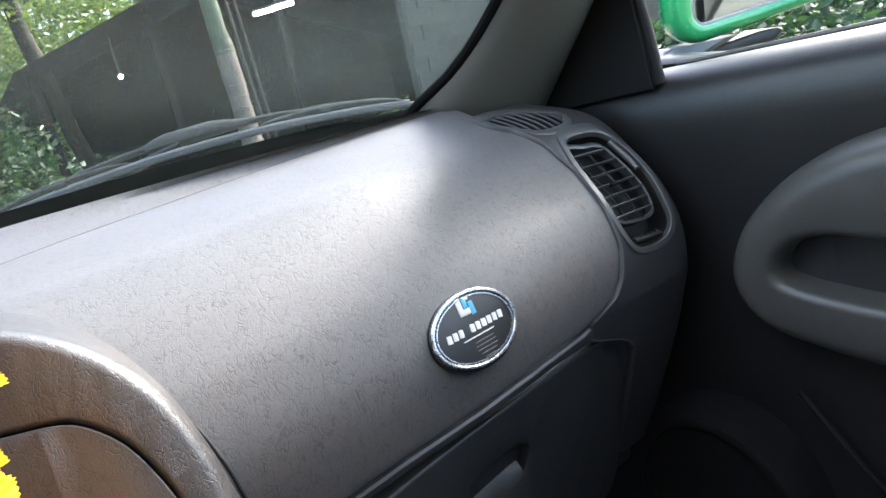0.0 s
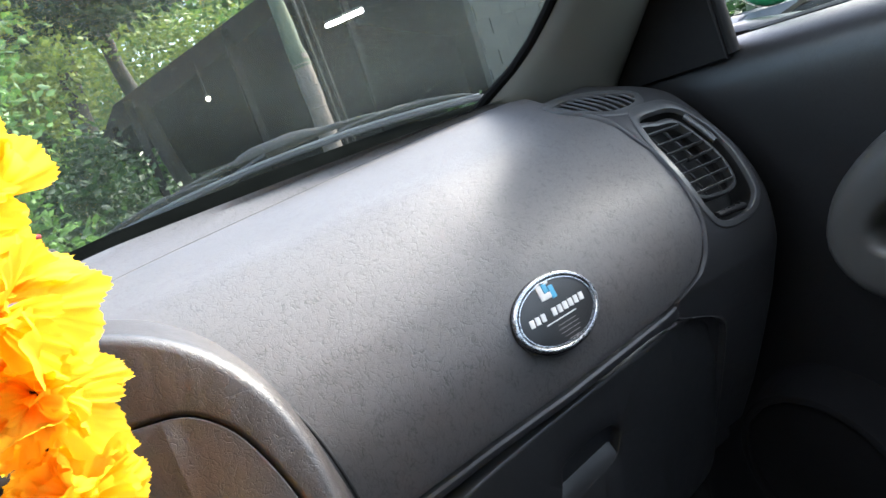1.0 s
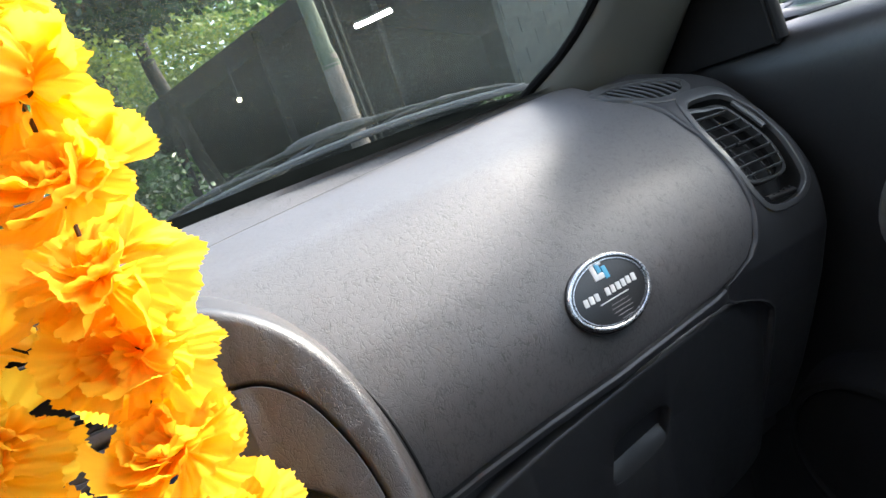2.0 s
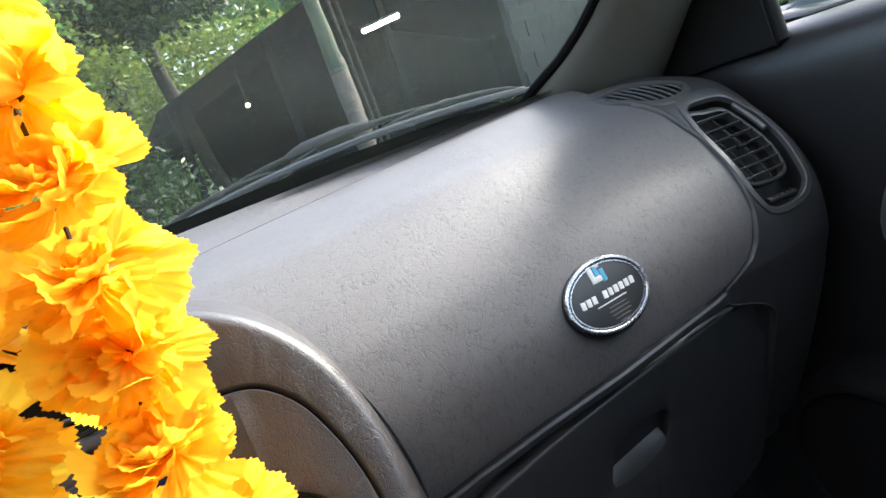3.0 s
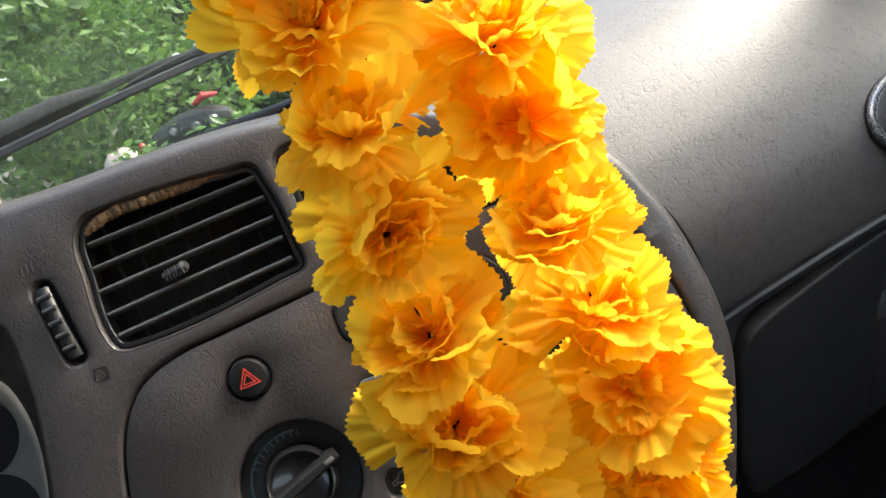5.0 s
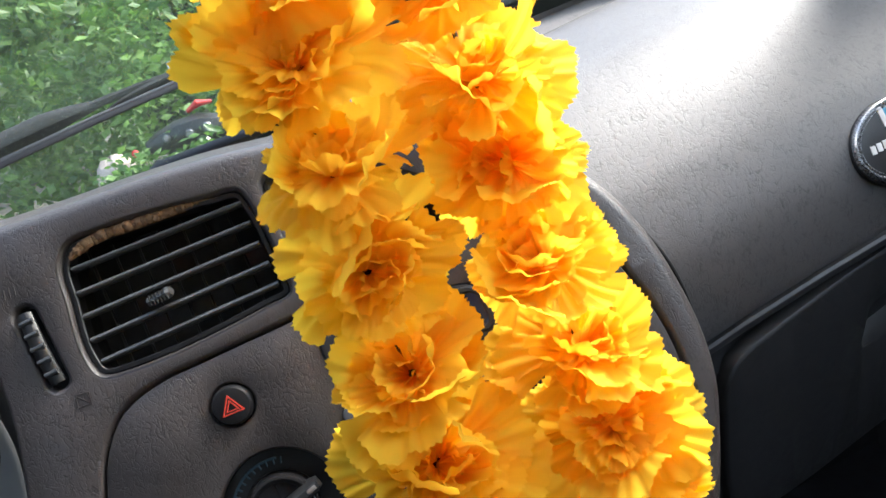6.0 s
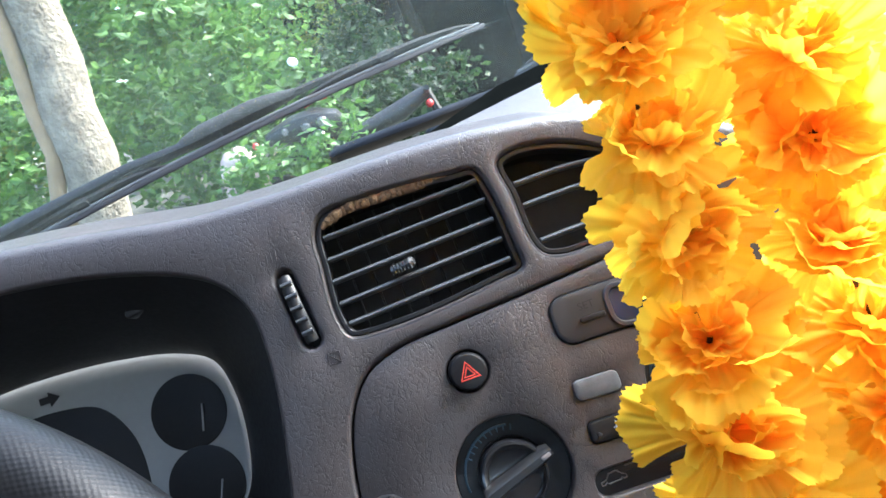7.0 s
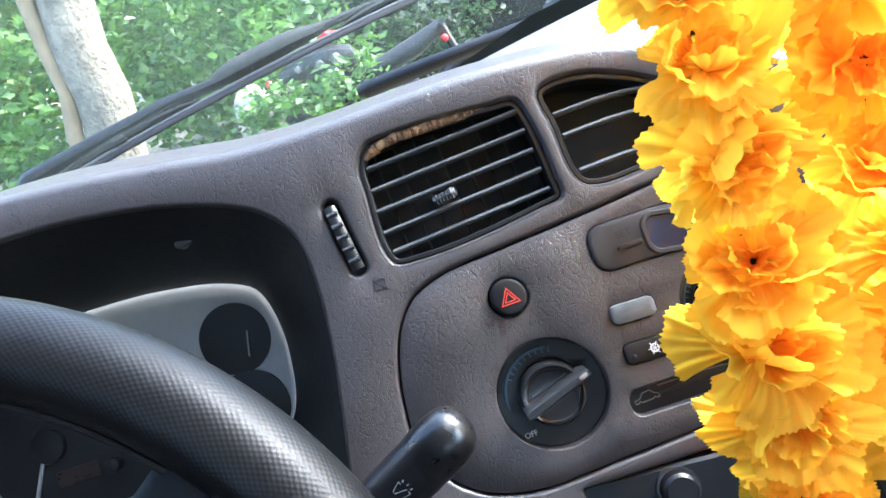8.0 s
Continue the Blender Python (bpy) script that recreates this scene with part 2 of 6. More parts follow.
WHITE_PRINT = material("white_print", (0.5, 0.5, 0.5), 0.5, var=0.1)
RED_PRINT = material("red_print", (0.55, 0.055, 0.035), 0.45, var=0.1)
BLUE_PRINT = material("blue_print", (0.05, 0.28, 0.44), 0.4, var=0.1)
FAINT_PRINT = material("worn_print", (0.16, 0.15, 0.15), 0.5, var=0.3)
GAUGE_WHITE = material("gauge_white", (0.30, 0.305, 0.29), 0.5, var=0.08, var_scale=20)
GAUGE_DARK = material("gauge_dark", (0.007, 0.0075, 0.008), 0.55, var=0.2)
HEADLINER = material("headliner_cloth", (0.24, 0.235, 0.225), 0.95, var=0.1, bump=0.3)
CARPET = material("carpet", (0.02, 0.02, 0.021), 0.95, var=0.3, var_scale=60, bump=0.8, bump_scale=500)
GREEN_PAINT = material("green_car_paint", (0.01, 0.33, 0.1), 0.25, var=0.06, coat=1.0)
MIRROR = material("mirror_glass", (0.85, 0.87, 0.88), 0.03, 1.0, var=0.02, rough_var=0.01)

# ---- the dashboard ----
# the driver's half of the dash stands slightly turned against the passenger's half
SETTLE = Matrix(((1.00516, 0.00859, 0.02837, -0.00617), (-0.00868, 1.00556, 0.00308, -0.00037), (-0.02834, -0.00333, 1.0052, 0.0049), (0, 0, 0, 1)))


def settled(ob):
    ob.matrix_basis = SETTLE @ ob.matrix_basis
    return ob


# the console's face: x across, s up its slope, d out of it towards the cabin
def face(x, s, d=0.0):
    b = sstep(0.05, 0.2, x)
    p = Vector((x, 0.4027 * s - 0.06 * x - 0.028 * b - 0.9153 * d, 0.9 + 0.9153 * s + 0.4027 * d))
    return (SETTLE @ p).lerp(p, sstep(0.03, 0.135, x))


PZ = [0.60, 0.70, 0.74, 0.76, 0.78, 0.80, 0.83, 0.852, 0.883, 0.90, 0.92, 0.935, 0.948, 0.956, 0.963, 0.968]
PY = [0.08, 0.02, -0.012, -0.024, -0.032, -0.0355, -0.0355, -0.030, -0.012, 0.004, 0.027, 0.049, 0.075, 0.098, 0.125, 0.15]
CURVE = spl(list(zip(PY, PZ)), 0.004, closed=False)
CY, CZ = [p[0] for p in CURVE], [p[1] for p in CURVE]


def shift(x):
    return lerp(x, [0.1, 0.23, 0.41, 0.56, 0.7], [-0.02, -0.018, -0.014, -0.002, 0.0])


def front_edge(x):
    return Vector((x, 0.25 - 0.22 * x * x, lerp(x, [-0.6, -0.13, -0.06, 0.1, 0.17, 0.37, 0.55, 0.7], [0.945, 0.950, 0.963, 0.978, 0.984, 0.9895, 0.993, 0.994])))


def crease(x):
    """Where the pad ends against the ledge under the windscreen."""
    y = lerp(x, [-0.2, -0.08, 0.0, 0.1, 0.16, 0.21, 0.30, 0.40, 0.50], [0.195, 0.13, 0.107, 0.12, 0.157, 0.175, 0.193, 0.198, 0.19])
    z = lerp(x, [-0.6, -0.1, 0.1, 0.16, 0.21, 0.30, 0.40, 0.50, 0.57, 0.7], [0.952, 0.955, 0.962, 0.9645, 0.967, 0.9712, 0.9775, 0.985, 0.9885, 0.989])
    return Vector((x, min(y, front_edge(x).y - 0.010), z))


def pad(x, z, d=0.0):
    """A place on the padded front of the passenger's side at profile height z, raised by d."""
    y = lerp(z, CZ, CY) + shift(x)
    dy = (lerp(z + 0.003, CZ, CY) - lerp(z - 0.003, CZ, CY)) / 0.006
    n = Vector((0, -1, dy)).normalized()
    lift = (lerp(x, [-0.6, 0.28, 0.45, 0.6, 0.7], [0.956, 0.965, 0.971, 0.976, 0.978]) - 0.9655) * sstep(0.915, 0.95, z)
    return Vector((x, y, z + lift)) + n * d


def pad_foot(x):
    """The lower border of the pad, above the glovebox."""
    return lerp(x, [0.1, 0.246, 0.275, 0.339, 0.409, 0.466, 0.529, 0.555, 0.575, 0.585, 0.592], [0.768, 0.7735, 0.778, 0.784, 0.788, 0.7916, 0.796, 0.801, 0.810, 0.822, 0.838])


dashboard = thing("dashboard", (0.0, 0.05, 0.6), "grey-brown grained leather-look dashboard with centre console and air vents", "dashboard")

# border between the pad and the end cap, by height
def cap_left(z):
    return lerp(z, [0.60, 0.735, 0.748, 0.757, 0.764, 0.770, 0.776, 0.783, 0.797, 0.801, 0.810, 0.822, 0.838, 0.848, 0.882, 0.914, 0.935, 0.947, 0.96, 0.968],
                [0.608, 0.607, 0.604, 0.596, 0.585, 0.570, 0.552, 0.540, 0.540, 0.555, 0.575, 0.585, 0.592, 0.596, 0.603, 0.609, 0.603, 0.591, 0.577, 0.5745])


def pad_left(z):
    """Where the pad dips under the console's moulding, by height."""
    return lerp(z, [0.74, 0.772, 0.816, 0.859, 0.892, 0.911, 0.925, 0.938, 0.948, 0.955], [0.225, 0.2245, 0.221, 0.2125, 0.199, 0.187, 0.172, 0.153, 0.134, 0.10])


# padded passenger side: from the crease over the bulge down to the seam above the glovebox
bm = bmesh.new()
rows = []
for i in range(110):
    x = 0.10 + i * (0.612 - 0.10) / 109
    top, foot = crease(x), pad_foot(x)
    zs = [foot + 0.0012 + (0.952 - foot - 0.0012) * k / 54 for k in range(1, 55)]
    xf = max(x, pad_left(foot))
    col = [pad(xf, foot - 0.001, -0.006), pad(xf, foot, -0.0025), pad(xf, foot + 0.0012, -0.0006)]
    col += [pad(max(min(x, cap_left(z) + 0.002), pad_left(z)), z) for z in zs]
    top = crease(min(x, 0.593))
    last = col[-1]
    for k in (0.1, 0.2, 0.3, 0.4, 0.5, 0.6, 0.7, 0.8, 0.9, 0.96):
        bow = 0.0016 * math.sin(math.pi * k)
        col.append(last.lerp(top, k) + Vector((0, 0, bow)))
    col += [top + Vector((0, -0.0008, -0.0002)), top + Vector((0, 0.0008, -0.0022)), top + Vector((0, 0.006, -0.012))]
    rows.append(col)
sheet(bm, rows)
bmesh.ops.reverse_faces(bm, faces=bm.faces[:])
part("passenger_pad", bm, LEATHER, dashboard, "soft grained pad with a pale sheen")

# the ledge under the windscreen
bm = bmesh.new()
rows = []
for i in range(61):
    x = -0.70 + i * 1.40 / 60
    c, f = crease(x), front_edge(x)
    c = c + Vector((0, 0.0008, -0.0026))
    skirt = sstep(0.0, 0.12, x) * (1 - sstep(0.55, 0.58, x))
    rows.append([c + Vector((0, -0.004 - 0.046 * skirt, -0.006 - 0.024 * skirt)), c, c.lerp(f, 0.12) + Vector((0, 0, -0.0006)), c.lerp(f, 0.4), c.lerp(f, 0.7) + Vector((0, 0, 0.001)), f + Vector((0, -0.012, 0.0005)), f + Vector((0, -0.003, -0.001)),
                 f + Vector((0, 0, -0.006)), f + Vector((0, 0.004, -0.05))])
sheet(bm, rows)
bmesh.ops.reverse_faces(bm, faces=bm.faces[:])
part("upper_ledge", bm, LEATHER, dashboard)

# a thin dark grey bar added to draw the crease between pad and ledge
b = bmesh.new()
tube(b, [crease(0.06 + 0.53 * i / 40) + Vector((0, 0.0014, -0.0008)) for i in range(41)], 0.0015, 8)
part("crease", b, material("crease_grey", (0.03, 0.029, 0.029), 0.6), dashboard)

# the seam rail between pad and glovebox, and the lower panel round the glovebox
bm = bmesh.new()
rows = []
for i in range(60):
    x = 0.18 + i * 0.374 / 59
    z = pad_foot(x)
    p = pad(x, z)
    y, w = p.y + max(0.0, x - 0.542) * 0.8, lerp(x, [0.2, 0.5, 0.545], [0.0115, 0.0125, 0.0165])
    rows.append([Vector((x, y + 0.03, z - 0.001)), Vector((x, y + 0.006, z - 0.0016)), Vector((x, y + 0.0015, z - 0.003)), Vector((x, y, z - 0.005)),
                 Vector((x, y + 0.0005, z - w + 0.003)), Vector((x, y + 0.002, z - w + 0.001)), Vector((x, y + 0.007, z - w)), Vector((x, y + 0.03, z - w - 0.001))])
sheet(bm, rows)
part("seam_rail", bm, GREY, dashboard)

# end cap beside the door, with its two vents cut out
SIDE_VENT = spl([(0.626, 0.9325), (0.652, 0.9350), (0.679, 0.9295), (0.687, 0.916), (0.6845, 0.896), (0.679, 0.8715), (0.672, 0.848), (0.655, 0.838), (0.615, 0.842),
                 (0.608, 0.856), (0.608, 0.877), (0.611, 0.899), (0.618, 0.9215)], 0.003)
TOP_VENT = spl([(0.581, 0.9592), (0.600, 0.9618), (0.622, 0.9605), (0.645, 0.9550), (0.660, 0.9462), (0.652, 0.9415), (0.628, 0.9398), (0.608, 0.9425), (0.592, 0.9500)], 0.003)


def inside(loop, x, y):
    hit = False
    for p, q in zip(loop, loop[1:] + loop[:1]):
        if (p[1] > y) != (q[1] > y) and x < (q[0] - p[0]) * (y - p[1]) / (q[1] - p[1]) + p[0]:
            hit = not hit
    return hit


def cap(x, z, d=0.0):
    p = pad(x, z, d + 0.0025 * sstep(0.545, 0.60, x))
    if z < 0.80:
        p.y = lerp(z, [0.60, 0.65, 0.70, 0.75, 0.80], [0.035, 0.014, -0.004, -0.021, lerp(0.80, CZ, CY)]) + shift(x) - d - 0.0025 * sstep(0.545, 0.60, x)
    return p


bm = bmesh.new()
zs = [0.60 + i * 0.0025 for i in range(147)]
cols = [(-0.012, -0.006), (0.0, -0.004), (0.0008, -0.0005), (0.0025, 0.001), (0.005, 0.0)]
V = []
for z in zs:
    xl, xr = cap_left(z), lerp(z, [0.6, 0.65, 0.70, 0.758, 0.824, 0.877, 0.899, 0.925, 0.939, 0.950, 0.960, 0.968], [0.668, 0.676, 0.682, 0.687, 0.689, 0.695, 0.698, 0.701, 0.697, 0.684, 0.668, 0.66])
    row = [cap(xl + o, z, d) for o, d in cols]
    for j in range(1, 37):
        row.append(cap(xl + 0.005 + (xr - 0.009 - xl - 0.005) * j / 36, z))
    for o, d in ((-0.006, -0.0008), (-0.003, -0.0028), (-0.001, -0.006), (0.0, -0.012), (0.001, -0.05)):
        row.append(cap(xr + o, z, d))
    V.append([bm.verts.new(p) for p in row])
for a, b, z in zip(V, V[1:], zs):
    for i in range(len(a) - 1):
        c = (a[i].co + b[i + 1].co) / 2
        if inside(SIDE_VENT, c.x, z + 0.00125) or inside(TOP_VENT, c.x, z + 0.00125):
            continue
        bm.faces.new((a[i], a[i + 1], b[i + 1], b[i]))
part("end_cap", bm, GREY, dashboard, "smooth grey end panel beside the door")


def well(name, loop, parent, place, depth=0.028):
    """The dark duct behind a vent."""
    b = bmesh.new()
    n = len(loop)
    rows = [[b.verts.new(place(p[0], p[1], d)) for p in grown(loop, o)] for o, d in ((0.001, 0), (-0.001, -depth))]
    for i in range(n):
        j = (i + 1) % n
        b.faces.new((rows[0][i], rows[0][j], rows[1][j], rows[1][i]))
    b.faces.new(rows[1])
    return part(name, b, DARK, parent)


def slat(parent, place, a, c, d, r=0.0016, depth=2.6, mat=None, name="slat", n=6):
    """One vane between two points of the face, thin in height and deep."""
    b = bmesh.new()
    pts = [place(a[0] + (c[0] - a[0]) * i / n, a[1] + (c[1] - a[1]) * i / n, d) for i in range(n + 1)]
    nrm = (Vector(place(a[0], a[1], d + 0.01)) - Vector(place(a[0], a[1], d))).normalized()
    tube(b, pts, r, 10, depth, up=nrm)
    return part(name, b, mat or SLAT, parent)


VANE = material("vent_vane_grey", (0.055, 0.056, 0.058), 0.34, var=0.15, var_scale=90, bump=0.05)
side_vent = part("side_vent", plate(grown(SIDE_VENT, 0.003), [grown(SIDE_VENT, -0.0015)], [(0, 0.0016), (0.0008, 0.0010), (0.001, -0.003)],
                                    [(0, 0.0016), (0.0008, 0.0008), (0.001, -0.004)], cap), VANE, dashboard, "face-level vent with grey frame")
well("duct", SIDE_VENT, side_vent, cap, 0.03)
GRILLE = spl([(0.622, 0.9285), (0.646, 0.9275), (0.668, 0.923), (0.670, 0.910), (0.667, 0.880), (0.660, 0.8645), (0.630, 0.863), (0.614, 0.868), (0.613, 0.888), (0.616, 0.910)], 0.003)
part("grille_frame", plate(grown(GRILLE, 0.0010), [grown(GRILLE, -0.0010)], [(0, -0.003), (0.0006, -0.0036), (0.0008, -0.012)], [(0, -0.003), (0.0005, -0.0036), (0.0006, -0.012)], cap), SLAT, side_vent)
for i in range(7):
    z = 0.870 + i * 0.0088
    xa = lerp(z, [0.866, 0.89, 0.912, 0.930], [0.613, 0.613, 0.617, 0.623])
    xb = lerp(z, [0.866, 0.88, 0.912, 0.925], [0.660, 0.667, 0.669, 0.664])
    slat(side_vent, cap, (xa, z + 0.001), (xb, z - 0.001), -0.0042, 0.0010, 2.0, mat=VANE)
for i in range(2):
    x = 0.632 + i * 0.019
    slat(side_vent, cap, (x, 0.865), (x + 0.004, 0.93), -0.013, 0.0006, 2.5)
b = bmesh.new()
tube(b, [cap(0.634, 0.8955, -0.003), cap(0.646, 0.8945, -0.0015)], [0.0028, 0.0024], 8, 0.8)
part("vent_knob", b, MATT, side_vent)
b = bmesh.new()
tube(b, [cap(0.616 + i * 0.007, 0.8475 - i * 0.0006, -0.001) for i in range(6)], 0.0042, 10, 0.8)
part("thumbwheel", b, BLACK, side_vent)
for i in range(5):
    b = bmesh.new()
    tube(b, [cap(0.6185 + i * 0.0068, 0.8445, 0.0006), cap(0.6185 + i * 0.0068, 0.8495, 0.0010)], 0.0012, 6)
    part("ridge", b, BLACK, side_vent)
b = bmesh.new()
tube(b, [cap(0.6755 + 0.001 * i - 0.0002 * i * i, 0.9235 - i * 0.005, 0.0) for i in range(6)], 0.0024, 8, 1.2)
part("trim_strip", b, VANE, side_vent, "pale grey slide strip")

demister = part("demister_vent", plate(grown(TOP_VENT, 0.0018), [grown(TOP_VENT, -0.001)], [(0, 0.001), (0.0006, 0.0006), (0.0008, -0.002)],
                                       [(0, 0.001), (0.0006, 0.0004), (0.0007, -0.003)], cap), VANE, dashboard, "narrow side-window vent")
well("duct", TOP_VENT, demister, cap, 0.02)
for i in range(8):
    x = 0.593 + i * 0.0086
    z0 = lerp(x, [0.585, 0.592, 0.608, 0.628, 0.652, 0.660], [0.956, 0.950, 0.9425, 0.9398, 0.9415, 0.9462])
    slat(demister, cap, (x, z0), (x - 0.002, lerp(x, [0.581, 0.60, 0.622, 0.645, 0.660], [0.9592, 0.9618, 0.9605, 0.955, 0.9462])), -0.0014, 0.0008, 1.4, mat=VANE)

# the console's moulded face with cluster hood: rolled edge, openings for vents, cluster, panel and thumbwheel
OUTER = spl([(0.135, -0.30), (0.170, -0.21), (0.196, -0.16), (0.211, -0.126), (0.216, -0.096), (0.216, -0.072), (0.213, -0.042), (0.205, -0.013), (0.192, 0.012), (0.175, 0.032), (0.157, 0.045),
             (0.138, 0.054), (0.112, 0.063), (0.07, 0.073), (0.028, 0.0795), (-0.02, 0.085), (-0.07, 0.087), (-0.122, 0.087), (-0.16, 0.088), (-0.20, 0.0915),
             (-0.24, 0.099), (-0.29, 0.1075), (-0.35, 0.1145), (-0.42, 0.116), (-0.50, 0.108), (-0.58, 0.083), (-0.60, 0.0), (-0.60, -0.30)], 0.006)
VENT_L = spl([(-0.113, 0.0705), (-0.1205, 0.060), (-0.1225, 0.04), (-0.1245, 0.006), (-0.1205, -0.0065), (-0.108, -0.009), (-0.02, -0.0035), (-0.007, -0.001),
              (-0.0065, 0.010), (-0.0095, 0.055), (-0.013, 0.066), (-0.03, 0.0685), (-0.061, 0.0715), (-0.095, 0.0725)], 0.003)
VENT_R = spl([(0.0035, 0.066), (0.0045, 0.045), (0.0075, 0.006), (0.012, 0.0005), (0.07, 0.001), (0.102, 0.002), (0.114, 0.010), (0.117, 0.026), (0.110, 0.041), (0.088, 0.052),
              (0.058, 0.0615), (0.012, 0.0695)], 0.003)
CLUSTER = spl([(-0.44, 0.091), (-0.40, 0.0935), (-0.361, 0.093), (-0.321, 0.0905), (-0.283, 0.085), (-0.246, 0.0765), (-0.211, 0.064), (-0.191, 0.052), (-0.1765, 0.031), (-0.174, 0.0),
               (-0.178, -0.038), (-0.185, -0.074), (-0.192, -0.105), (-0.205, -0.15), (-0.25, -0.185), (-0.46, -0.185), (-0.54, -0.15), (-0.565, -0.05), (-0.555, 0.04), (-0.51, 0.078)], 0.005)
PANEL = spl([(-0.062, -0.0225), (-0.097, -0.0255), (-0.117, -0.033), (-0.130, -0.047), (-0.139, -0.067), (-0.1455, -0.095), (-0.1465, -0.118), (-0.135, -0.146),
             (-0.118, -0.161), (-0.088, -0.170), (-0.031, -0.1685), (0.033, -0.165), (0.12, -0.162), (0.172, -0.158), (0.194, -0.142), (0.201, -0.108), (0.200, -0.076),
             (0.192, -0.042), (0.182, -0.020), (0.165, -0.004), (0.142, 0.000), (0.121, 0.0), (0.085, -0.008), (0.047, -0.0145), (-0.012, -0.0195)], 0.004)
SLOT = rrect(-0.1458, 0.0195, 0.0112, 0.052, 0.0055, turn=5)
RADIO = rrect(0.03, -0.232, 0.185, 0.108, 0.004)

ROLL = [(0, 0), (0.003, -0.0006), (0.006, -0.0026), (0.0085, -0.0062), (0.0105, -0.011), (0.0125, -0.0165), (0.016, -0.026), (0.022, -0.04), (0.030, -0.06)]
LIP = [(0, 0), (0.0012, -0.0004), (0.0022, -0.0015), (0.003, -0.0035), (0.0034, -0.0075), (0.0036, -0.012)]
bm = plate(OUTER, [grown(VENT_L, 0.0036), grown(VENT_R, 0.0036), grown(CLUSTER, 0.0036), grown(PANEL, 0.0052), grown(SLOT, 0.003), RADIO], ROLL, LIP, face, cuts=[0.05 + 0.0125 * i for i in range(13)])
part("console_surround", bm, BROWN, dashboard, "brown-grey grained moulding round vents and instruments")

# the dark seam where the moulding meets the pad
b = bmesh.new()
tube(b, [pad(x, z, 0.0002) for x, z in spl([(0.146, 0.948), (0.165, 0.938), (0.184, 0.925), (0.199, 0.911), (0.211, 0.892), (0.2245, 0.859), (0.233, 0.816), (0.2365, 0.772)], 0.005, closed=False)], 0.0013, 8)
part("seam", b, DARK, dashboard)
# smooth flange between the moulding's rolled edge and that seam
b = bmesh.new()
rows = []
for x, z in spl([(0.146, 0.948), (0.165, 0.938), (0.184, 0.925), (0.199, 0.911), (0.211, 0.892), (0.2245, 0.859), (0.233, 0.816), (0.2365, 0.772)], 0.005, closed=False):
    k = sstep(0.90, 0.94, z)
    rows.append([pad(x - 0.0012, z - 0.0006 * k, -0.002), pad(x - 0.0016, z - 0.0008 * k, 0.0010), pad(x - 0.004, z - 0.002 * k, 0.0022), pad(x - 0.010, z - 0.004 * k, 0.0026), pad(x - 0.016, z - 0.007 * k, -0.001)])
sheet(b, rows)
part("flange", b, GREY, dashboard, "smooth grey flange beside the pad")
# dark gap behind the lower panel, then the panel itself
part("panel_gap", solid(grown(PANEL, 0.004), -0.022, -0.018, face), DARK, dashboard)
HAZ, KN1, KN2, KN3 = (-0.061, -0.051), (-0.0565, -0.1175), (0.070, -0.098), (0.150, -0.100)
CLOCK = rrect(0.056, -0.042, 0.120, 0.033, 0.012, turn=0)
BLANK = rrect(0.0085, -0.0845, 0.0305, 0.0150, 0.0045, turn=-2)
ACB = rrect(0.0090, -0.1105, 0.0325, 0.0155, 0.0045, turn=-2)
SLIDE = rrect(0.050, -0.1405, 0.130, 0.0195, 0.0085)
bm = plate(PANEL, [circ(*HAZ, 0.0142), circ(*KN1, 0.0365, 56), circ(*KN2, 0.034, 56), circ(*KN3, 0.034, 56), CLOCK, BLANK, ACB, SLIDE],
           [(-0.0, -0.0012), (0.0006, -0.0016), (0.001, -0.0026), (0.0011, -0.008)],
           [(0, -0.0012), (0.0007, -0.0015), (0.0013, -0.0024), (0.0016, -0.006), (0.0018, -0.014)], face, cuts=[0.05 + 0.0125 * i for i in range(13)])
panel = part("control_panel", bm, BROWN, dashboard, "brown-grey grained control panel")


def backed(loop, d=-0.010, mat=None, parent=None, name="recess"):
    return part(name, solid(grown(loop, 0.0005), d - 0.004, d, face), mat or BLACK, parent or panel)


DIM_BLUE = material("dim_blue_print", (0.02, 0.05, 0.08), 0.5)


GRIP_BAR = material("knob_bar_plastic", (0.014, 0.0145, 0.015), 0.40, var=0.2, var_scale=60)


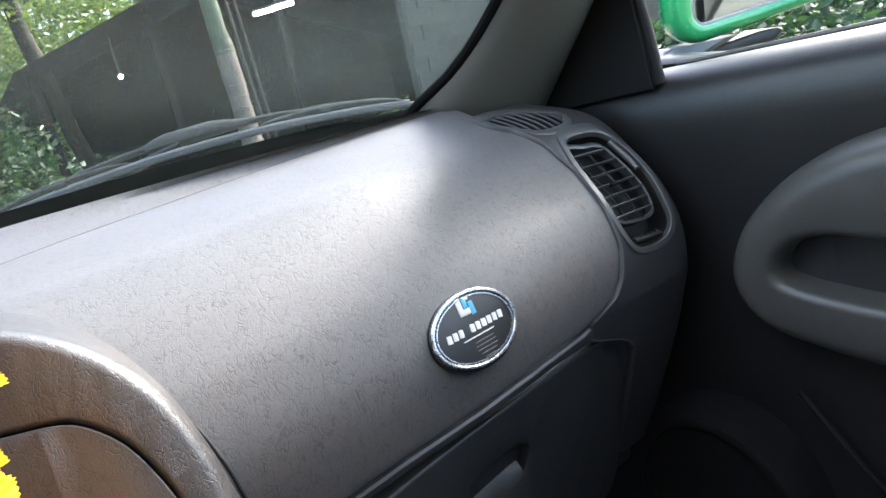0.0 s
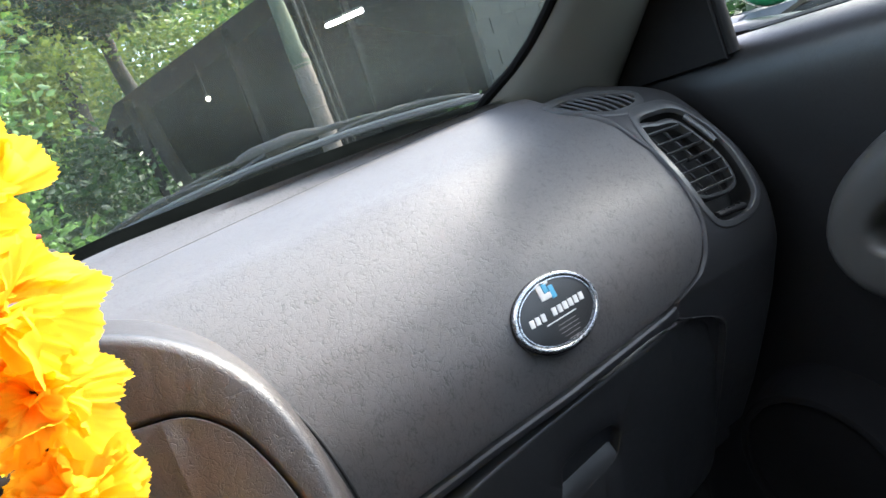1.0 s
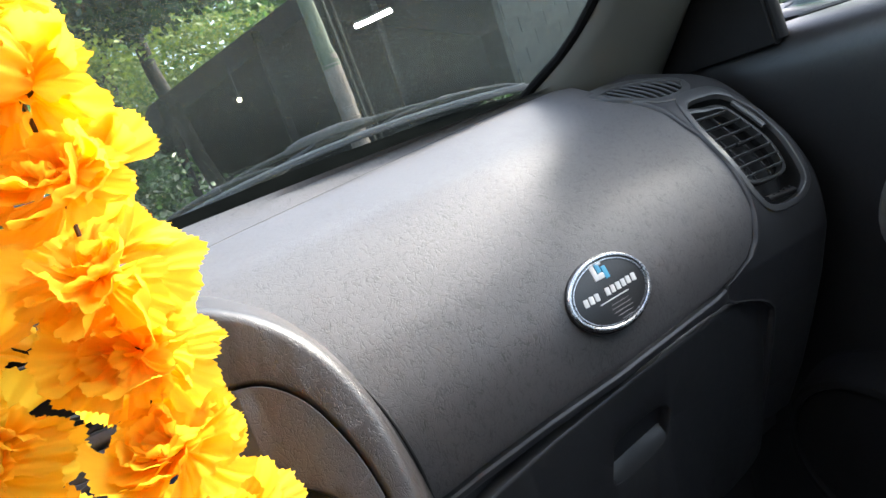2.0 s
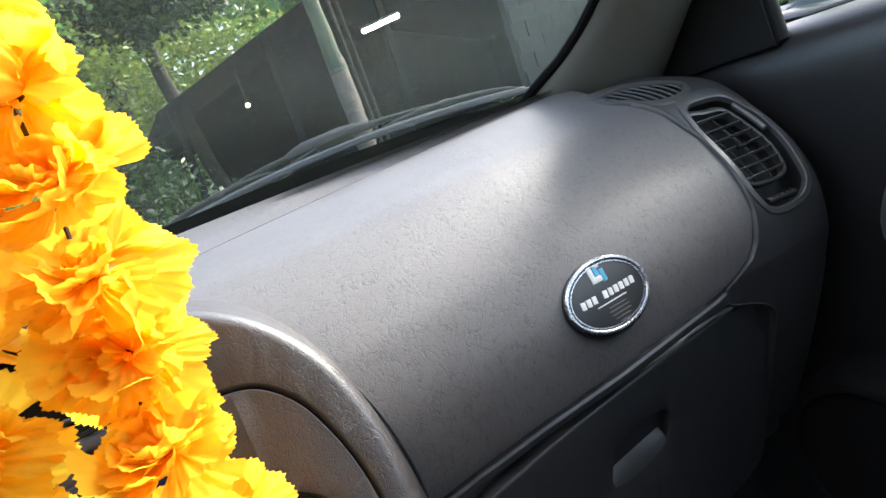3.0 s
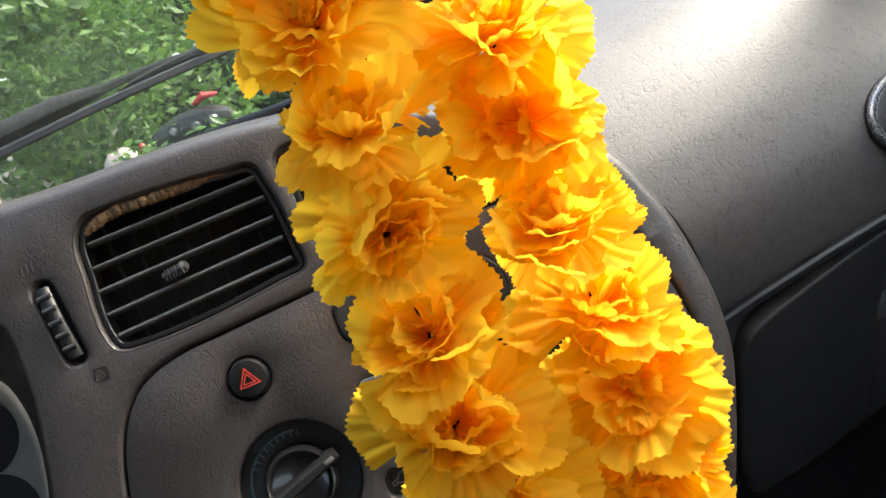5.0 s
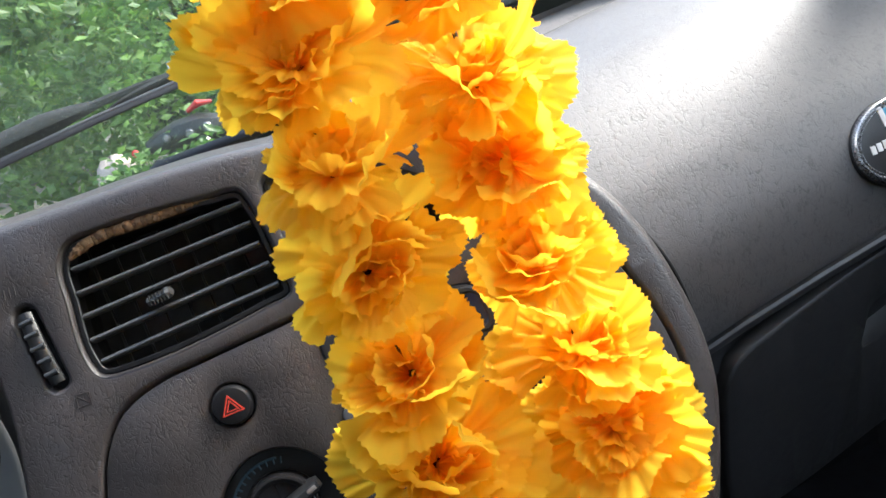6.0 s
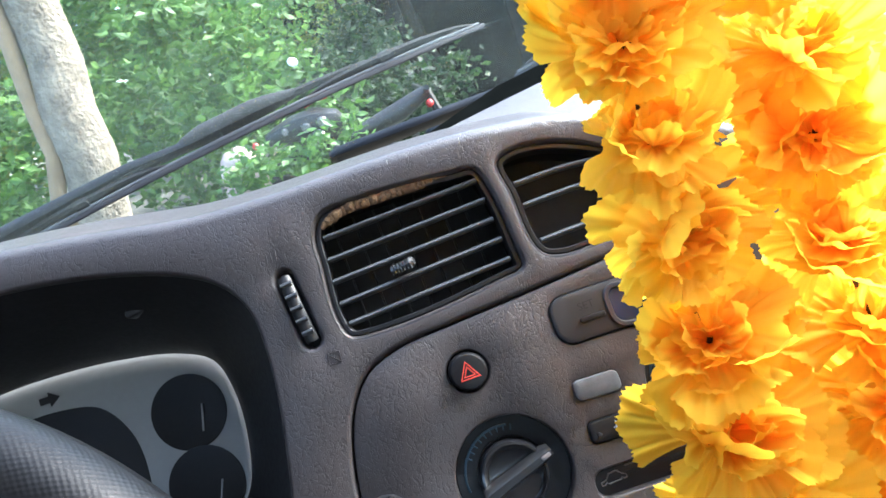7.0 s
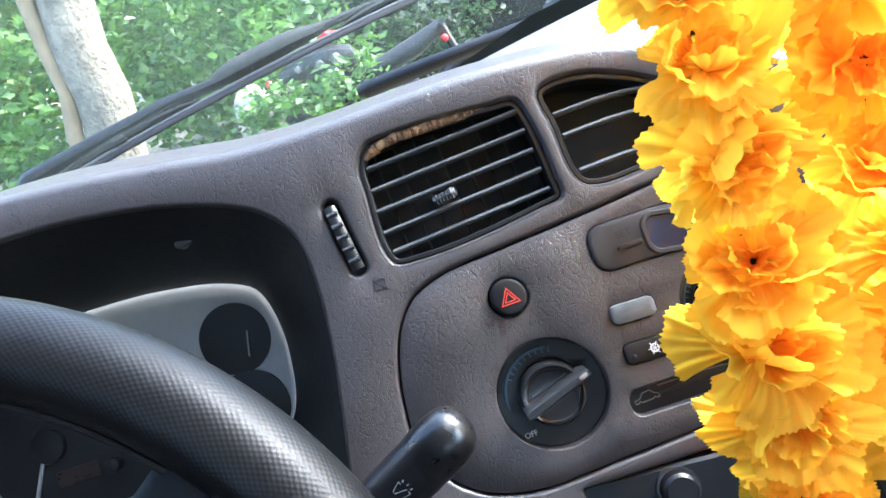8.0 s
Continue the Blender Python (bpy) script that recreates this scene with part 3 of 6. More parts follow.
def knob(c, r, turn, parent):
    """A round heater control: dished black ring, raised hub and a bar grip."""
    dial = part("dial", plate(circ(*c, r, 56), [circ(*c, r * 0.62, 48)], [(-0.001, -0.0085), (0, -0.009), (0.0002, -0.014)], [(0, -0.0105), (0.0004, -0.0112), (0.0006, -0.014)], face), BLACK, parent, "black rotary heater control")
    part("hub", plate(circ(*c, r * 0.58, 48), [], [(-0.005, 0.0005), (-0.0035, 0.0010), (-0.002, 0.0028), (-0.0008, 0.0026), (0, 0.0010), (0.0003, -0.014)], [], face), material("gloss_black_knob", (0.012, 0.012, 0.013), 0.2, var=0.2, coat=0.4), dial)
    arc = [np.array((c[0] + r * q * math.cos(radians(a)), c[1] + r * q * math.sin(radians(a)))) for q, A in ((0.84, range(78, 190, 4)), (0.80, range(186, 76, -4))) for a in A]
    part("scale_arc", solid(arc, -0.0095, -0.0082, face, 0.0001), DIM_BLUE, dial, "dim blue scale arc")
    cs, sn = math.cos(radians(turn)), math.sin(radians(turn))
    b2 = bmesh.new()
    n = 14
    rows2 = []
    for i in range(n + 1):
        k = -1 + 2 * i / n
        half = r * (0.62 + 0.06 * k)
        w = 0.0044 * (1 - 0.18 * (k + 1) / 2) * (1 - max(0, abs(k) - 0.86) * 2.2)
        row = []
        for o, h in ((-1.25, -0.002), (-1.05, 0.004), (-0.8, 0.0095), (-0.5, 0.011), (0.5, 0.011), (0.8, 0.0095), (1.05, 0.004), (1.25, -0.002)):
            u, v = k * half * 1.08, o * w
            row.append(face(c[0] + cs * u - sn * v, c[1] + sn * u + cs * v, h))
        rows2.append(row)
    W = sheet(b2, rows2)
    b2.faces.new(W[0])
    b2.faces.new(W[-1][::-1])
    part("grip", b2, GRIP_BAR, dial)
    u = r * 0.6
    part("pointer", solid(rrect(c[0] + cs * u, c[1] + sn * u, 0.006, 0.0026, 0.001, turn=turn), 0.0106, 0.0114, face, 0.0003), FAINT_PRINT, dial)
    # tick marks round the dial
    for i in range(9):
        a = radians(turn + 55 + i * 9)
        part("tick", solid(rrect(c[0] + r * 0.78 * math.cos(a), c[1] + r * 0.78 * math.sin(a), 0.004, 0.0008, 0.0003, turn=math.degrees(a)), -0.010, -0.0081, face, 0.0002), DIM_BLUE, dial)
    return dial


for c, r, a in ((KN1, 0.0352, 18), (KN2, 0.033, 40), (KN3, 0.033, 70)):
    backed(circ(*c, r, 48), -0.012)
    knob(c, r, a, panel)

hazard = part("hazard_button", plate(circ(*HAZ, 0.0118, 48), [], [(-0.0035, 0.0035), (-0.0015, 0.0030), (-0.0004, 0.0015), (0, -0.001), (0, -0.012)], [], face), BLACK, panel, "round black hazard button with red triangle")
backed(circ(*HAZ, 0.0138), -0.007)


def tri(c, r, w):
    P = [np.array((c[0] + r * math.cos(radians(a)), c[1] + r * math.sin(radians(a)))) for a in (90, 210, 330)]
    Q = [np.array((c[0] + (r - w) * math.cos(radians(a)), c[1] + (r - w) * math.sin(radians(a)))) for a in (90, 210, 330)]
    return P, Q


for r, w in ((0.0074, 0.0012), (0.0044, 0.0011)):
    P, Q = tri((HAZ[0], HAZ[1] - 0.0008), r, w)
    part("triangle_mark", plate(P, [Q], [(0, 0.0040), (0.0001, 0.0034)], [(0, 0.0040), (0.0001, 0.0034)], face), RED_PRINT, hazard, "red warning triangle")

button = part("blank_button", solid(rrect(0.0085, -0.0845, 0.0285, 0.0130, 0.004, turn=-2), -0.012, 0.0016, face, 0.0016), material("scuffed_grey", (0.075, 0.077, 0.078), 0.6, var=0.35, var_scale=160), panel, "scuffed grey blank button")
backed(BLANK, -0.008)
acb = part("cooling_button", solid(rrect(0.0090, -0.1105, 0.0305, 0.0135, 0.004, turn=-2), -0.012, 0.001, face, 0.0014), BLACK, panel, "black cooling button with white snowflake")
backed(ACB, -0.008)
for i in range(3):
    part("snowflake_bar", solid(rrect(0.0125, -0.1105, 0.0084, 0.0007, 0.0003, turn=60 * i), 0.0008, 0.0013 + 0.0001 * i, face, 0.0002), WHITE_PRINT, acb)
part("snowflake_ring", plate(circ(0.0125, -0.1105, 0.0028, 20), [circ(0.0125, -0.1105, 0.0021, 20)], [(0, 0.0016), (0.0001, 0.0008)], [(0, 0.0016), (0.0001, 0.0008)], face), WHITE_PRINT, acb)
part("lamp", solid(circ(-0.001, -0.1118, 0.0016, 14), 0.0008, 0.0013, face, 0.0003), DARK, acb)

CLOCKGREY = material("clock_grey", (0.019, 0.019, 0.0205), 0.4, var=0.12, var_scale=20, bump=0.08, bump_scale=1400)
clock = part("clock", solid(rrect(0.056, -0.042, 0.1175, 0.0305, 0.011), -0.012, 0.0008, face, 0.002), CLOCKGREY, panel, "dark clock housing with set button and small display")
backed(CLOCK, -0.008)
LCD = rrect(0.0725, -0.043, 0.077, 0.0225, 0.007)
part("display_frame", plate(grown(LCD, 0.0022), [LCD], [(0, 0.0022), (0.0006, 0.0016), (0.0008, 0.0004)], [(0, 0.0022), (0.0008, 0.0014), (0.001, 0.0006)], face), CLOCKGREY, clock)
part("display", solid(grown(LCD, -0.0002), 0.0004, 0.0012, face, 0.0002), material("lcd", (0.010, 0.020, 0.045), 0.10, var=0.1), clock, "dark bluish display, switched off")
part("set_button", solid(rrect(0.0215, -0.0450, 0.016, 0.0035, 0.0015, turn=0), 0.0006, 0.0022, face, 0.0006), BLACK, clock)

backed(SLIDE, -0.0075)
part("slider_groove", solid(rrect(0.055, -0.1395, 0.100, 0.0025, 0.001), -0.0078, -0.0068, face, 0.0002), DARK, panel)
part("slider_line", solid(rrect(0.055, -0.1350, 0.095, 0.0009, 0.0003), -0.0078, -0.0068, face, 0.0002), FAINT_PRINT, panel)
CAR = [np.array(p) for p in ((-0.0095, -0.1425), (-0.0096, -0.1402), (-0.0060, -0.1393), (-0.0036, -0.1364), (0.0016, -0.1358), (0.0042, -0.1386), (0.0066, -0.1394), (0.0068, -0.1420), (0.0046, -0.1423), (0.0036, -0.1412), (0.0024, -0.1423), (-0.0050, -0.1427), (-0.0062, -0.1415), (-0.0074, -0.1427))][::-1]
part("car_mark", plate(CAR, [grown(CAR, -0.0006)], [(0, -0.0066), (0.0001, -0.0076)], [(0, -0.0066), (0.0001, -0.0076)], face), FAINT_PRINT, panel)


def print_on(parent, words, place, x, s, d, height, mat, turn=0.0, spread=1.0):
    """Lettering laid on a surface."""
    cu = bpy.data.curves.new("words", "FONT")
    cu.body, cu.size, cu.align_x, cu.align_y = words, 1.0, "CENTER", "CENTER"
    tmp = bpy.data.objects.new("words", cu)
    scene.collection.objects.link(tmp)
    me = bpy.data.meshes.new_from_object(tmp.evaluated_get(bpy.context.evaluated_depsgraph_get()))
    bpy.data.objects.remove(tmp)
    b2 = bmesh.new()
    b2.from_mesh(me)
    bpy.data.meshes.remove(me)
    c, sn = math.cos(radians(turn)), math.sin(radians(turn))
    for v in b2.verts:
        u, w = v.co.x * height * spread, v.co.y * height
        v.co = place(x + c * u - sn * w, s + sn * u + c * w, d)
    return part("lettering", b2, mat, parent, smooth=False)


print_on(clock, "SET", face, 0.0200, -0.0370, 0.0012, 0.0066, DARK)
print_on(panel, "OFF", face, KN1[0] - 0.0215, KN1[1] - 0.0215, -0.0080, 0.0050, WHITE_PRINT, turn=4)

# radio below the panel
radio = part("radio", plate(grown(RADIO, -0.001), [], [(-0.002, -0.004), (0, -0.006), (0, -0.02)], [], face), BLACK, dashboard, "black car radio with small buttons")
part("knob", plate(circ(-0.005, -0.197, 0.011, 32), [], [(-0.002, 0.008), (0, 0.006), (0.0005, -0.006)], [], face), BLACK, radio)
part("knob_rim", plate(circ(-0.005, -0.197, 0.0135, 32), [circ(-0.005, -0.197, 0.0118, 32)], [(0, 0.001), (0.0005, -0.006)], [(0, 0.001), (0.0003, -0.006)], face), GREY, radio)
for i in range(7):
    for j in range(2):
        part("button", solid(rrect(0.02 + i * 0.0125, -0.190 - j * 0.010, 0.009, 0.006, 0.001), -0.006, -0.002, face, 0.0008), SLAT, radio)

# air vents in the console
def console_vent(loop, label):
    v = part("centre_vent", plate(grown(loop, -0.0004), [grown(loop, -0.0026)], [(0, -0.004), (0.0005, -0.005), (0.0008, -0.013)], [(0, -0.004), (0.0006, -0.0046), (0.0008, -0.016)], face), BLACK, dashboard, label)
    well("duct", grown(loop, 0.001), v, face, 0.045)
    return v


vl = console_vent(VENT_L, "black slatted vent in the console")
for s0, s1, xa, xb in ((0.057, 0.0600, -0.1165, -0.013), (0.0425, 0.0465, -0.1185, -0.0125), (0.0285, 0.0330, -0.120, -0.012), (0.0140, 0.0195, -0.1205, -0.0115), (0.0005, 0.0060, -0.119, -0.011)):
    slat(vl, face, (xa, s0), (xb, s1), -0.0075, 0.0019, 2.2, mat=VANE)
for i in range(7):
    x = -0.109 + i * 0.0142
    slat(vl, face, (x, -0.004), (x - 0.001, 0.068), -0.024, 0.0007, 3.5, mat=BLACK, name="vane")
b = bmesh.new()
tube(b, [face(-0.083 + 0.0021 * i, 0.0225 + 0.0002 * i, -0.003 + 0.0006 * i) for i in range(8)], [0.0030, 0.0033, 0.0033, 0.0033, 0.0033, 0.0034, 0.0042, 0.0026], 10, 0.9)
kn = part("vent_knob", b, SLAT, vl)
for i in range(6):
    b = bmesh.new()
    tube(b, [face(-0.0815 + 0.0021 * i, 0.0195, 0.0003 + 0.0006 * i), face(-0.0815 + 0.0021 * i, 0.0257, 0.0003 + 0.0006 * i)], 0.0006, 6)
    part("rib", b, BLACK, kn)
vr = console_vent(VENT_R, "slatted console vent with broken-out slats")
for a, c in (((0.008, 0.0495), (0.088, 0.0505)), ((0.009, 0.0345), (0.108, 0.0375)), ((0.011, 0.010), (0.110, 0.0135))):
    slat(vr, face, a, c, -0.0075, 0.0019, 2.2, mat=VANE)
# torn foam above the sagging vent
b = bmesh.new()
fr_ = random.Random(3)
N_F = 90
tube(b, [face(-0.118 + 0.088 * i / N_F, 0.0625 + 0.0082 * math.sin(min(1, i / 26) * 1.57) - 0.0016 * i / N_F + fr_.uniform(-0.0005, 0.0005), -0.0050 + fr_.uniform(-0.0008, 0.0008)) for i in range(N_F + 1)],
     [(0.0024 + fr_.uniform(-0.0003, 0.0003)) * min(1, 0.25 + i / 14, 0.2 + (N_F - i) / 20) for i in range(N_F + 1)], 9, 1.4)
part("torn_foam", b, FOAM, dashboard, "frayed brown foam above the vent", sharp=180)

# thumbwheel beside the vent with its small marks
b = bmesh.new()
tube(b, [face(-0.1438 - 0.00042 * i, -0.002 + 0.0043 * i, -0.002 + 0.0028 * math.sin(i / 10 * math.pi)) for i in range(11)], 0.0043, 10, 0.8)
tw = part("thumbwheel", b, BLACK, dashboard)
for i in range(5):
    b = bmesh.new()
    x, s = -0.1442 - 0.0008 * i, 0.0035 + 0.0080 * i
    tube(b, [face(x - 0.0036, s, 0.0010 + 0.0024 * math.sin((i + 1) / 6 * math.pi)), face(x + 0.0036, s + 0.0006, 0.0010 + 0.0024 * math.sin((i + 1) / 6 * math.pi))], 0.0016, 8)
    part("ridge", b, SLAT, tw)
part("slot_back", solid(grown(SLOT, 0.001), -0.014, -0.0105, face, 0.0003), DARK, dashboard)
MOULDED = material("moulded_mark", (0.02, 0.017, 0.016), 0.5)
for i in range(3):
    part("air_mark", solid(rrect(-0.154 + 0.003 * i, 0.0555, 0.0008, 0.006, 0.0002, turn=-8), -0.0005, 0.0004, face, 0.0002), MOULDED, dashboard)
sq = rrect(-0.1345, -0.0165, 0.008, 0.0075, 0.0006, turn=-4)
part("air_mark", plate(sq, [grown(sq, -0.0006)], [(0, 0.0004), (0.0001, -0.0002)], [(0, 0.0004), (0.0001, -0.0002)], face), MOULDED, dashboard)
part("air_mark", solid(rrect(-0.1345, -0.0165, 0.0095, 0.0007, 0.0002, turn=-45), -0.0002, 0.0004, face, 0.0002), MOULDED, dashboard)

# instrument cluster
def dial_face(x, s, d=0.0):
    return face(x, s - 0.027, d - 0.13)


PLATE = spl([(-0.46, 0.068), (-0.417, 0.0745), (-0.369, 0.0745), (-0.318, 0.0695), (-0.267, 0.0575), (-0.245, 0.0445), (-0.2365, 0.016), (-0.238, -0.023), (-0.250, -0.063), (-0.275, -0.085),
             (-0.36, -0.095), (-0.49, -0.09), (-0.53, -0.06), (-0.545, 0.0), (-0.52, 0.05)], 0.005)
b = bmesh.new()


def from_angle(loop, c, n):
    """The loop's points by even angle round c."""
    A = [math.atan2(p[1] - c[1], p[0] - c[0]) for p in loop]
    R = [math.hypot(p[0] - c[0], p[1] - c[1]) for p in loop]
    o = np.argsort(A)
    A, R = np.array(A)[o], np.array(R)[o]
    A, R = np.r_[A - 2 * math.pi, A, A + 2 * math.pi], np.r_[R, R, R]
    return [(c[0] + np.interp(a, A, R) * math.cos(a), c[1] + np.interp(a, A, R) * math.sin(a)) for a in np.linspace(-math.pi, math.pi, n, endpoint=False)]


outl, inl = from_angle(grown(CLUSTER, 0.0002), (-0.37, -0.03), 160), from_angle(PLATE, (-0.38, -0.005), 160)
rows = []
for k in range(9):
    t = k / 8
    rows.append([face(*p, -0.004 - 0.004 * t).lerp(dial_face(*q, 0.001), t**1.15) for p, q in zip(outl, inl)])
sheet(b, rows, closed=True)
bezel = part("cluster_bezel", b, material("bezel_black", (0.006, 0.006, 0.0065), 0.5, var=0.2), dashboard, "deep matt black instrument bezel")
part("vent_hook", solid(rrect(-0.262, 0.062, 0.015, 0.006, 0.0028, turn=10), -0.062, -0.050, face, 0.0014), VANE, bezel)
gauges = part("gauge_plate", plate(PLATE, [], [(-0.0005, 0), (0.0006, -0.0001)], [], dial_face), GAUGE_WHITE, dashboard, "off-white instrument plate with dark dials")
d1 = part("dial", solid(circ(-0.2765, 0.0115, 0.0305, 44), -0.0005, 0.0010, dial_face, 0.0004), GAUGE_DARK, gauges)
d2 = part("dial", solid(circ(-0.2800, -0.0470, 0.0305, 44), -0.0005, 0.0014, dial_face, 0.0004), GAUGE_DARK, gauges)
d3 = part("dial", solid(spl([(-0.475, 0.040), (-0.43, 0.046), (-0.37, 0.046), (-0.343, 0.038), (-0.325, 0.012), (-0.321, -0.022), (-0.33, -0.06), (-0.36, -0.078), (-0.46, -0.08), (-0.505, -0.06), (-0.515, -0.01), (-0.50, 0.025)], 0.004), -0.0005, 0.0010, dial_face, 0.0004), GAUGE_DARK, gauges)
NEEDLE = material("grey_needle", (0.28, 0.28, 0.27), 0.5)
part("needle", solid(rrect(-0.2665, 0.004, 0.0013, 0.022, 0.0005, turn=-14), 0.002, 0.0035, dial_face, 0.0003), NEEDLE, d1)
part("needle", solid(rrect(-0.2700, -0.056, 0.0013, 0.020, 0.0005, turn=-20), 0.002, 0.0035, dial_face, 0.0003), NEEDLE, d2)
part("hub", solid(circ(-0.457, -0.022, 0.015, 30), 0.001, 0.006, dial_face, 0.002), BLACK, d3)
part("needle", solid(rrect(-0.472, -0.045, 0.003, 0.045, 0.001, turn=-28), 0.002, 0.004, dial_face, 0.0004), NEEDLE, d3)
part("odometer", solid(rrect(-0.440, -0.052, 0.038, 0.013, 0.001, turn=0), 0.0008, 0.002, dial_face, 0.0003), material("odometer_window", (0.022, 0.014, 0.011), 0.3, var=0.3), d3)
part("reset_stud", solid(circ(-0.407, -0.054, 0.0065, 24), 0.001, 0.010, dial_face, 0.002), BLACK, d3)
AR = [np.array(p) for p in ((-0.388, 0.061), (-0.388, 0.0555), (-0.380, 0.0555), (-0.380, 0.0525), (-0.3715, 0.0582), (-0.380, 0.064), (-0.380, 0.061))]
part("arrow_mark", plate(AR, [], [(0, 0.0012), (0.0001, 0)], [], dial_face), GAUGE_DARK, gauges)

# ---- badge and glovebox ----
def onbadge(x, z, d=0.0):
    """The plane that touches the pad behind the badge."""
    c, e, n = pad(0.4205, 0.8475), pad(0.4305, 0.8475), pad(0.4205, 0.8575)
    u, v = (e - c) / 0.01, (n - c) / 0.01
    return c + u * (x - 0.4205) + v * (z - 0.8475) + v.cross(u).normalized() * (-d if v.cross(u).y > 0 else d)


badge_plate = part("badge", plate(circ(0.4205, 0.8475, 0.0375, 56, 0.625), [], [(-0.001, 0.0022), (0, 0.002), (0.0002, -0.001)], [], onbadge), BLACK, None, "")
tagged(badge_plate, "oval black badge with silver rim stuck on the dash pad", "badge")
part("base", plate(circ(0.4205, 0.8470, 0.0412, 56, 0.652), [], [(-0.002, 0.0012), (0, 0.0004), (0.0003, -0.002)], [], onbadge), BLACK, badge_plate)
part("rim", plate(circ(0.4205, 0.8475, 0.0398, 56, 0.640), [circ(0.4205, 0.8475, 0.0376, 56, 0.628)], [(-0.0004, 0.0034), (0.0006, 0.0026), (0.001, 0.0008), (0.001, -0.002)],
                  [(-0.0003, 0.0034), (0.0004, 0.0028), (0.0006, 0.001)], onbadge), CHROME, badge_plate, "silver oval rim")
part("inner_rim", plate(circ(0.4205, 0.8475, 0.0361, 56, 0.618), [circ(0.4205, 0.8475, 0.0352, 56, 0.612)], [(0, 0.0028), (0.0002, 0.0018)], [(0, 0.0028), (0.0002, 0.0018)], onbadge), CHROME, badge_plate)
for cx, cz, w, h, mt in ((0.4145, 0.8640, 0.0048, 0.0125, WHITE_PRINT), (0.4190, 0.8596, 0.0070, 0.0042, WHITE_PRINT), (0.4196, 0.8652, 0.0044, 0.0066, BLUE_PRINT), (0.4246, 0.8608, 0.0046, 0.0092, BLUE_PRINT),
                         (0.4220, 0.8680, 0.0050, 0.0018, WHITE_PRINT)):
    part("emblem_bar", solid(rrect(cx, cz, w, h, 0.0005), 0.0018, 0.0028, onbadge, 0.0003), mt, badge_plate)
for k, w in enumerate((0.0044, 0.0044, 0.0042, 0, 0.0044, 0.0042, 0.0046, 0.0044, 0.0042, 0.0044)):
    if w:
        part("lettering_bar", solid(rrect(0.3955 + 0.0056 * k, 0.8482, w, 0.0054, 0.0003, turn=-8), 0.0018, 0.0025, onbadge, 0.0002), WHITE_PRINT, badge_plate)
part("lettering_bar", solid(rrect(0.421, 0.8422, 0.030, 0.0009, 0.0003), 0.0018, 0.0025, onbadge, 0.0002), WHITE_PRINT, badge_plate)
for i, w in enumerate((0.030, 0.034, 0.033, 0.026, 0.018)):
    part("lettering_bar", solid(rrect(0.424, 0.8384 - 0.0028 * i, w * 0.6, 0.0005, 0.0002), 0.0018, 0.0023, onbadge, 0.0002), FAINT_PRINT, badge_plate)


def lid(x, z, d=0.0):
    return Vector((x, lerp(x, [0.2, 0.25, 0.6, 0.7], [-0.062, -0.058, -0.022, -0.012]) + 0.006 + 0.22 * (0.755 - z) - d, z))


glovebox = thing("glovebox", (0.43, -0.03, 0.50), "charcoal plastic glovebox lid with recessed pull handle", "glovebox")
HANDLE = spl([(0.3890, 0.6840), (0.3910, 0.7060), (0.3940, 0.7210), (0.4050, 0.7256), (0.4580, 0.7240), (0.4656, 0.7150), (0.4630, 0.7000), (0.4570, 0.6895), (0.4260, 0.6816), (0.3980, 0.6805)], 0.003)
LID = spl([(0.259, 0.748), (0.2745, 0.7545), (0.30, 0.7585), (0.338, 0.7630), (0.409, 0.767), (0.493, 0.769), (0.555, 0.7685), (0.58, 0.763), (0.596, 0.751), (0.603, 0.734), (0.6045, 0.714), (0.603, 0.66), (0.600, 0.61), (0.592, 0.582), (0.57, 0.572), (0.43, 0.572), (0.29, 0.572),
           (0.262, 0.580), (0.252, 0.61), (0.249, 0.70), (0.251, 0.733)], 0.004)
part("lid", plate(LID, [HANDLE], [(-0.002, 0.001), (-0.0005, 0.0006), (0.0008, -0.0006), (0.0015, -0.003), (0.0016, -0.012)],
                  [(0, 0.001), (0.0012, 0.0004), (0.002, -0.001), (0.0024, -0.008), (0.0026, -0.022)], lid, cuts=[0.24 + 0.025 * i for i in range(16)]), CHARCOAL, glovebox)
part("handle_recess", solid(grown(HANDLE, 0.001), -0.024, -0.020, lid), BLACK, glovebox)
b = bmesh.new()
rows = []
for i in range(17):
    x = 0.3915 + 0.066 * i / 16
    zb = lerp(x, [0.389, 0.405, 0.426, 0.457], [0.684, 0.681, 0.6818, 0.6895])
    zt = lerp(x, [0.392, 0.425, 0.4545], [0.697, 0.7005, 0.7025])
    e2 = 0.25 + 0.75 * (1 - abs(i / 8 - 1) ** 5)
    rows.append([lid(x, zb - 0.001, -0.004), lid(x, zb, 0.0005 * e2), lid(x, zb + 0.003, -0.0008), lid(x, zb + (zt - zb) * 0.6, -0.005), lid(x, zt, -0.012), lid(x, zt, -0.020)])
sheet(b, rows)
part("handle", b, CHARCOAL, glovebox, "rounded pull handle")
b = bmesh.new()
sheet(b, [[lid(0.18 + 0.02 * i, 0.765 - 0.02 * j, -0.010 if j else -0.02) for i in range(24)] for j in range(10)])
part("lower_panel", b, CHARCOAL, dashboard)

# ---- door on the passenger's side ----
def sill(y):
    return 0.981 - 0.045 * y


